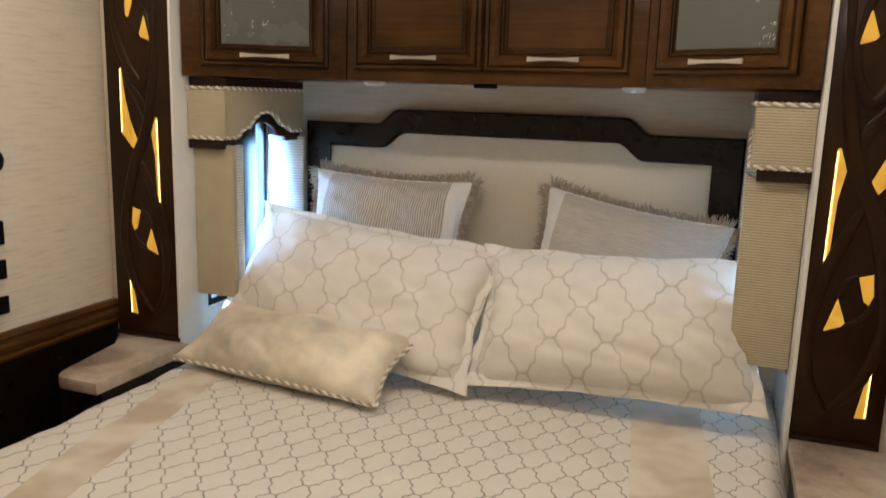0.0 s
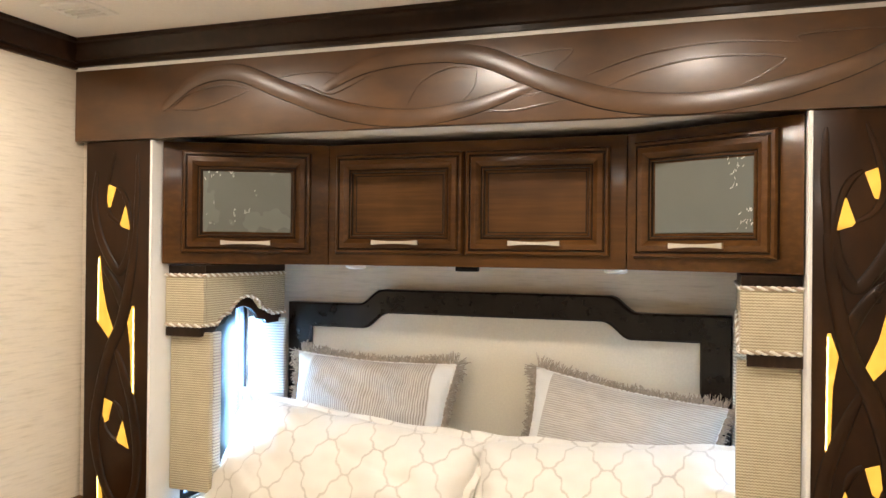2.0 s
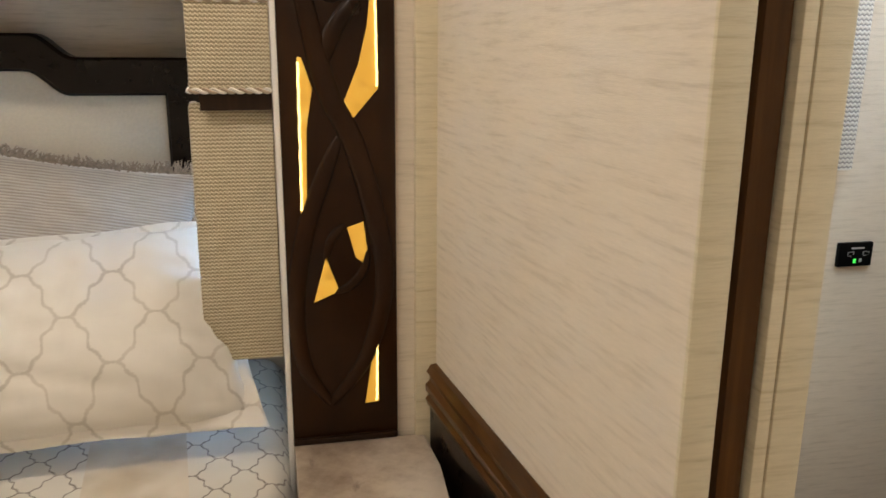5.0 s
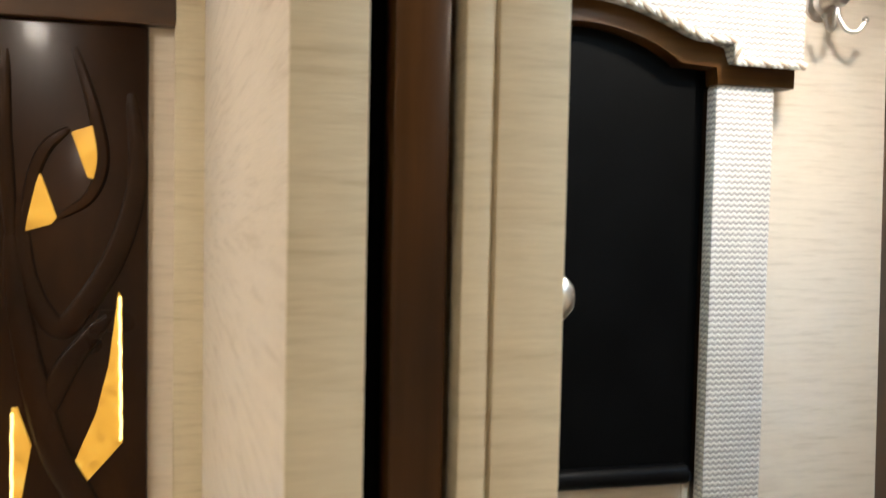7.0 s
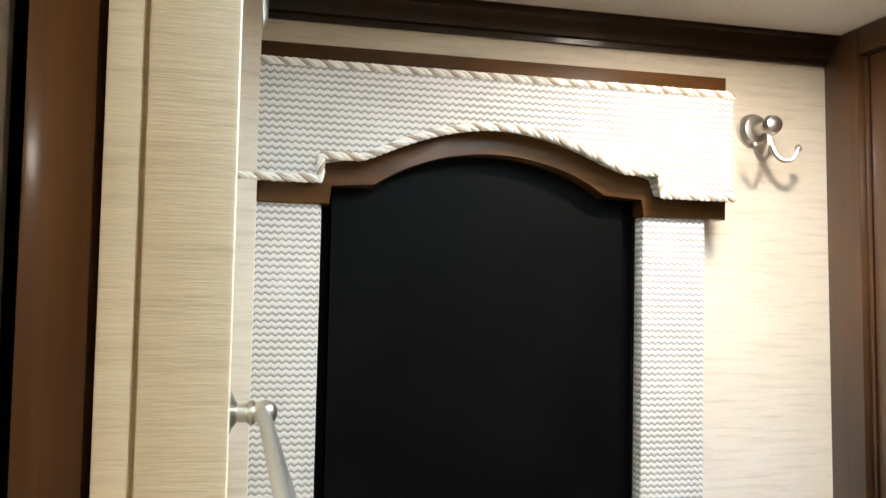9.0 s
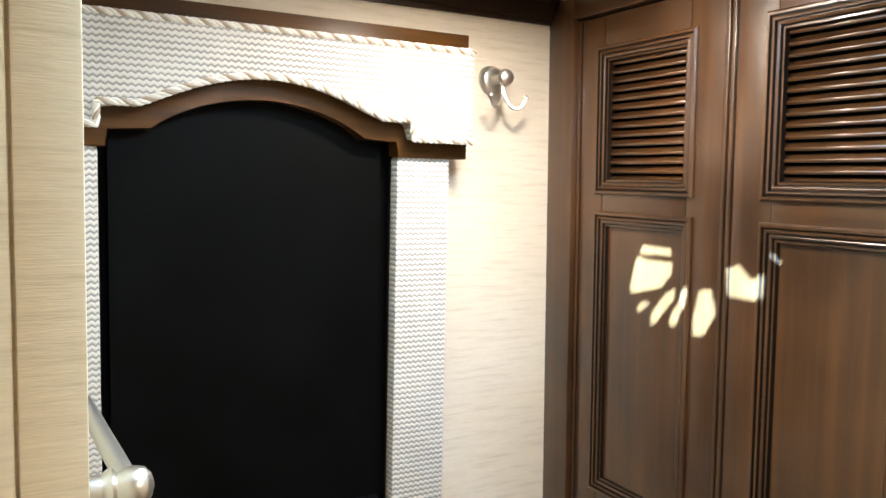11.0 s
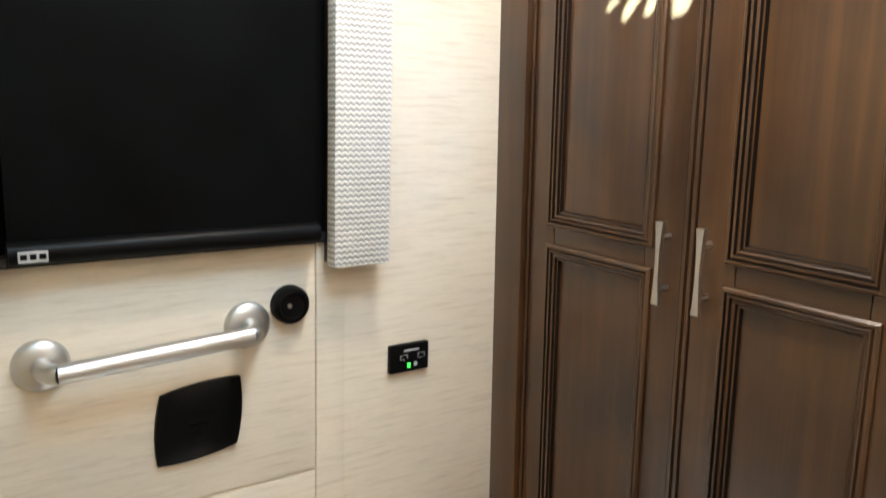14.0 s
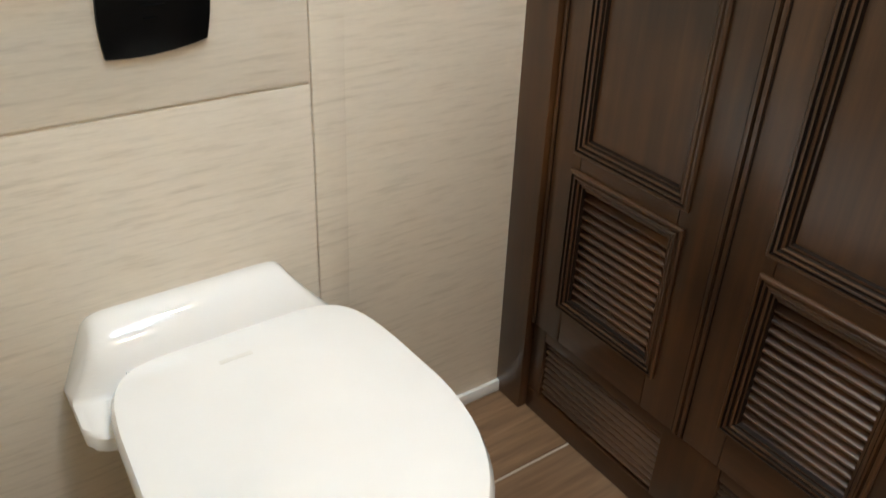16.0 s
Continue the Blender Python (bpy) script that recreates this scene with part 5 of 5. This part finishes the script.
def egg(w, y_back, y_front, n=56):
    """A toilet outline in plan: nearly straight at the back, widest before the middle, round at the front."""
    pts = []
    mid = y_back - 0.25
    for k in range(n):
        a = 2 * math.pi * k / n
        c, s = math.cos(a), math.sin(a)
        if s >= 0:
            x = w / 2 * math.copysign(abs(c) ** 0.30, c) * (1 - 0.075 * abs(s) ** 0.5)
            y = mid + (y_back - mid) * abs(s) ** 0.36
        else:
            x = w / 2 * math.copysign(abs(c) ** 0.92, c)
            y = mid + (y_front - mid) * abs(s) ** 0.95
        pts.append((1.822 + x, y))
    return pts


def loft(layers, bm=None):
    bm = bm or bmesh.new()
    rings = [[bm.verts.new((x, y, z)) for x, y in pts] for pts, z in layers]
    for a, b in zip(rings, rings[1:]):
        for k in range(len(a)):
            bm.faces.new((a[k], a[(k + 1) % len(a)], b[(k + 1) % len(a)], b[k]))
    bm.faces.new(rings[0][::-1]), bm.faces.new(rings[-1])
    return bm


part("bowl", loft([(egg(0.27, 0.0, -0.26), 0.0), (egg(0.26, 0.0, -0.25), 0.03), (egg(0.24, 0.0, -0.24), 0.12), (egg(0.28, 0.0, -0.32), 0.24), (egg(0.36, 0.01, -0.44), 0.34), (egg(0.388, 0.012, -0.475), 0.385), (egg(0.392, 0.012, -0.48), 0.412), (egg(0.38, 0.012, -0.47), 0.420)]), porcelain, toilet)
part("seat", loft([(egg(0.394, 0.012, -0.488), 0.421), (egg(0.403, 0.014, -0.494), 0.427), (egg(0.403, 0.014, -0.494), 0.434), (egg(0.396, 0.012, -0.488), 0.4385)]), porcelain, toilet)
part("lid", loft([(egg(0.422, 0.026, -0.502), 0.439), (egg(0.434, 0.028, -0.510), 0.444), (egg(0.434, 0.028, -0.510), 0.452), (egg(0.422, 0.024, -0.500), 0.463), (egg(0.37, 0.005, -0.46), 0.4675), (egg(0.20, -0.06, -0.30), 0.470)]), porcelain, toilet)
bm = bmesh.new()
prof = ((-0.060, 0.395), (-0.060, 0.418), (-0.052, 0.424), (0.012, 0.428), (0.020, 0.436), (0.024, 0.470), (0.034, 0.492), (0.050, 0.510), (0.068, 0.519), (0.098, 0.521), (0.108, 0.514), (0.108, 0.395))
rows = []
for k in range(25):
    u = k / 12 - 1
    f = 1 - abs(u) ** 10
    side = math.copysign(abs(u) ** 0.6, u)
    rows.append([bm.verts.new((1.796 - 0.012 * max(0, min(1, (z - 0.43) / 0.09)) + side * (0.212 - 0.056 * max(0, min(1, (z - 0.43) / 0.09))), 0.108 + (y - 0.108) * (0.8 + 0.2 * f), 0.395 + (z - 0.395) * (0.86 + 0.14 * f))) for y, z in prof])
for a, b in zip(rows, rows[1:]):
    for i in range(len(prof)):
        bm.faces.new((a[i], a[(i + 1) % len(prof)], b[(i + 1) % len(prof)], b[i]))
bm.faces.new(rows[0]), bm.faces.new(rows[-1][::-1])
part("tank_ledge", bm, porcelain, toilet)
part("maker_mark", block(1.775, 1.825, -0.048, -0.040, 0.4680, 0.4702), plain("faint grey print", (0.72, 0.69, 0.63), 0.4), toilet)
for hx in (1.68, 1.94):
    part("hinge", tube([(hx - 0.02, 0.012, 0.452), (hx + 0.02, 0.012, 0.452)], 0.009, 10), porcelain, toilet)

# ---------------------------------------------------------------- added roof opening, unseen, that shapes the sun patches
vent = thing("sun_stencil", ((ROOF_HOLE[0] + ROOF_HOLE[1]) / 2, (ROOF_HOLE[2] + ROOF_HOLE[3]) / 2, CEIL), "white roof opening added out of view, its plate shaping fan-like sun patches", "vent")
part("collar", frame_loft(ROOF_HOLE[0], ROOF_HOLE[1], ROOF_HOLE[2], ROOF_HOLE[3], ((-0.03, 0.0), (-0.03, -0.008), (0.0, -0.010), (0.0, 0.05)), Matrix(((1, 0, 0, 0), (0, 0, 1, 0), (0, -1, 0, CEIL + 0.0), (0, 0, 0, 1))), False), trim_white, vent)
PATCHES = (     # outlines of the sun patches wanted on the closet, in (y, z)
    ((-0.160, 1.768), (-0.231, 1.767), (-0.234, 1.753), (-0.153, 1.750)),
    ((-0.146, 1.744), (-0.237, 1.741), (-0.236, 1.721), (-0.213, 1.693), (-0.133, 1.672), (-0.127, 1.683)),
    ((-0.166, 1.664), (-0.184, 1.660), (-0.156, 1.638), (-0.147, 1.646)),
    ((-0.220, 1.684), (-0.247, 1.697), (-0.244, 1.676), (-0.196, 1.622), (-0.185, 1.622), (-0.187, 1.640)),
    ((-0.268, 1.690), (-0.277, 1.686), (-0.273, 1.655), (-0.243, 1.626), (-0.232, 1.632), (-0.240, 1.655)),
    ((-0.303, 1.694), (-0.330, 1.698), (-0.343, 1.660), (-0.316, 1.616), (-0.293, 1.612), (-0.290, 1.640)),
    ((-0.360, 1.736), (-0.386, 1.747), (-0.409, 1.727), (-0.437, 1.729), (-0.434, 1.692), (-0.364, 1.692)),
    ((-0.445, 1.772), (-0.465, 1.767), (-0.463, 1.759), (-0.446, 1.762)),
)


def open_cell(x, y, z):
    """Whether the plate is cut open here, so that sunlight passes on its way to a patch on the closet."""
    d = (CX + 0.009 - LEAN * z - x) / (SUN_DIR.x + LEAN * SUN_DIR.z)
    ty, tz = y + SUN_DIR.y * d, z + SUN_DIR.z * d
    for poly in PATCHES:
        inside = False
        for (ay, az), (by, bz) in zip(poly, poly[1:] + poly[:1]):
            if (az > tz) != (bz > tz) and ty < ay + (tz - az) / (bz - az) * (by - ay):
                inside = not inside
        if inside:
            return True
    return False


# unseen plate, left open only where sunlight leads to a patch
cell, bm = 0.0025, bmesh.new()
zv = CEIL + 0.037
ny = int((ROOF_HOLE[3] - ROOF_HOLE[2] - 0.002) / cell)
for j in range(ny):
    ya = ROOF_HOLE[2] + 0.001 + j * cell
    start, x = ROOF_HOLE[0] + 0.001, ROOF_HOLE[0] + 0.001
    while x < ROOF_HOLE[1] - 0.001:
        if open_cell(x + cell / 2, ya + cell / 2, zv):
            if x > start + 1e-6:
                block(start, x, ya, ya + cell, zv, zv + 0.002, bm=bm)
            start = x + cell
        x += cell
    if ROOF_HOLE[1] - 0.001 > start + 1e-6:
        block(start, ROOF_HOLE[1] - 0.001, ya, ya + cell, zv, zv + 0.002, bm=bm)
part("stencil_plate", bm, trim_white, vent, "unseen plate pierced to shape the sun patches", smooth=0)

# ---------------------------------------------------------------- floor planks
floor_ob = bpy.data.objects["floor"]
plank_meshes = {}
row, y = 0, -0.112 - 11.5 * 0.215
while y < NORTH:
    x = WEST - 0.6 * (row * 0.37 % 1.0)
    while x < EAST:
        a, b = max(x, WEST), min(x + 1.0, EAST)
        if b - a > 0.06:
            key = round(b - a, 3)
            if key not in plank_meshes:
                plank_meshes[key] = to_mesh("plank", block(-key / 2, key / 2, -0.1045, 0.1045, -0.004, 0.0, 0.0015, seg=1), floor_mat, 30)
            hang(new("plank", plank_meshes[key]), floor_ob, pose((a + b) / 2, y, 0))
        x += 1.006
    y += 0.215
    row += 1
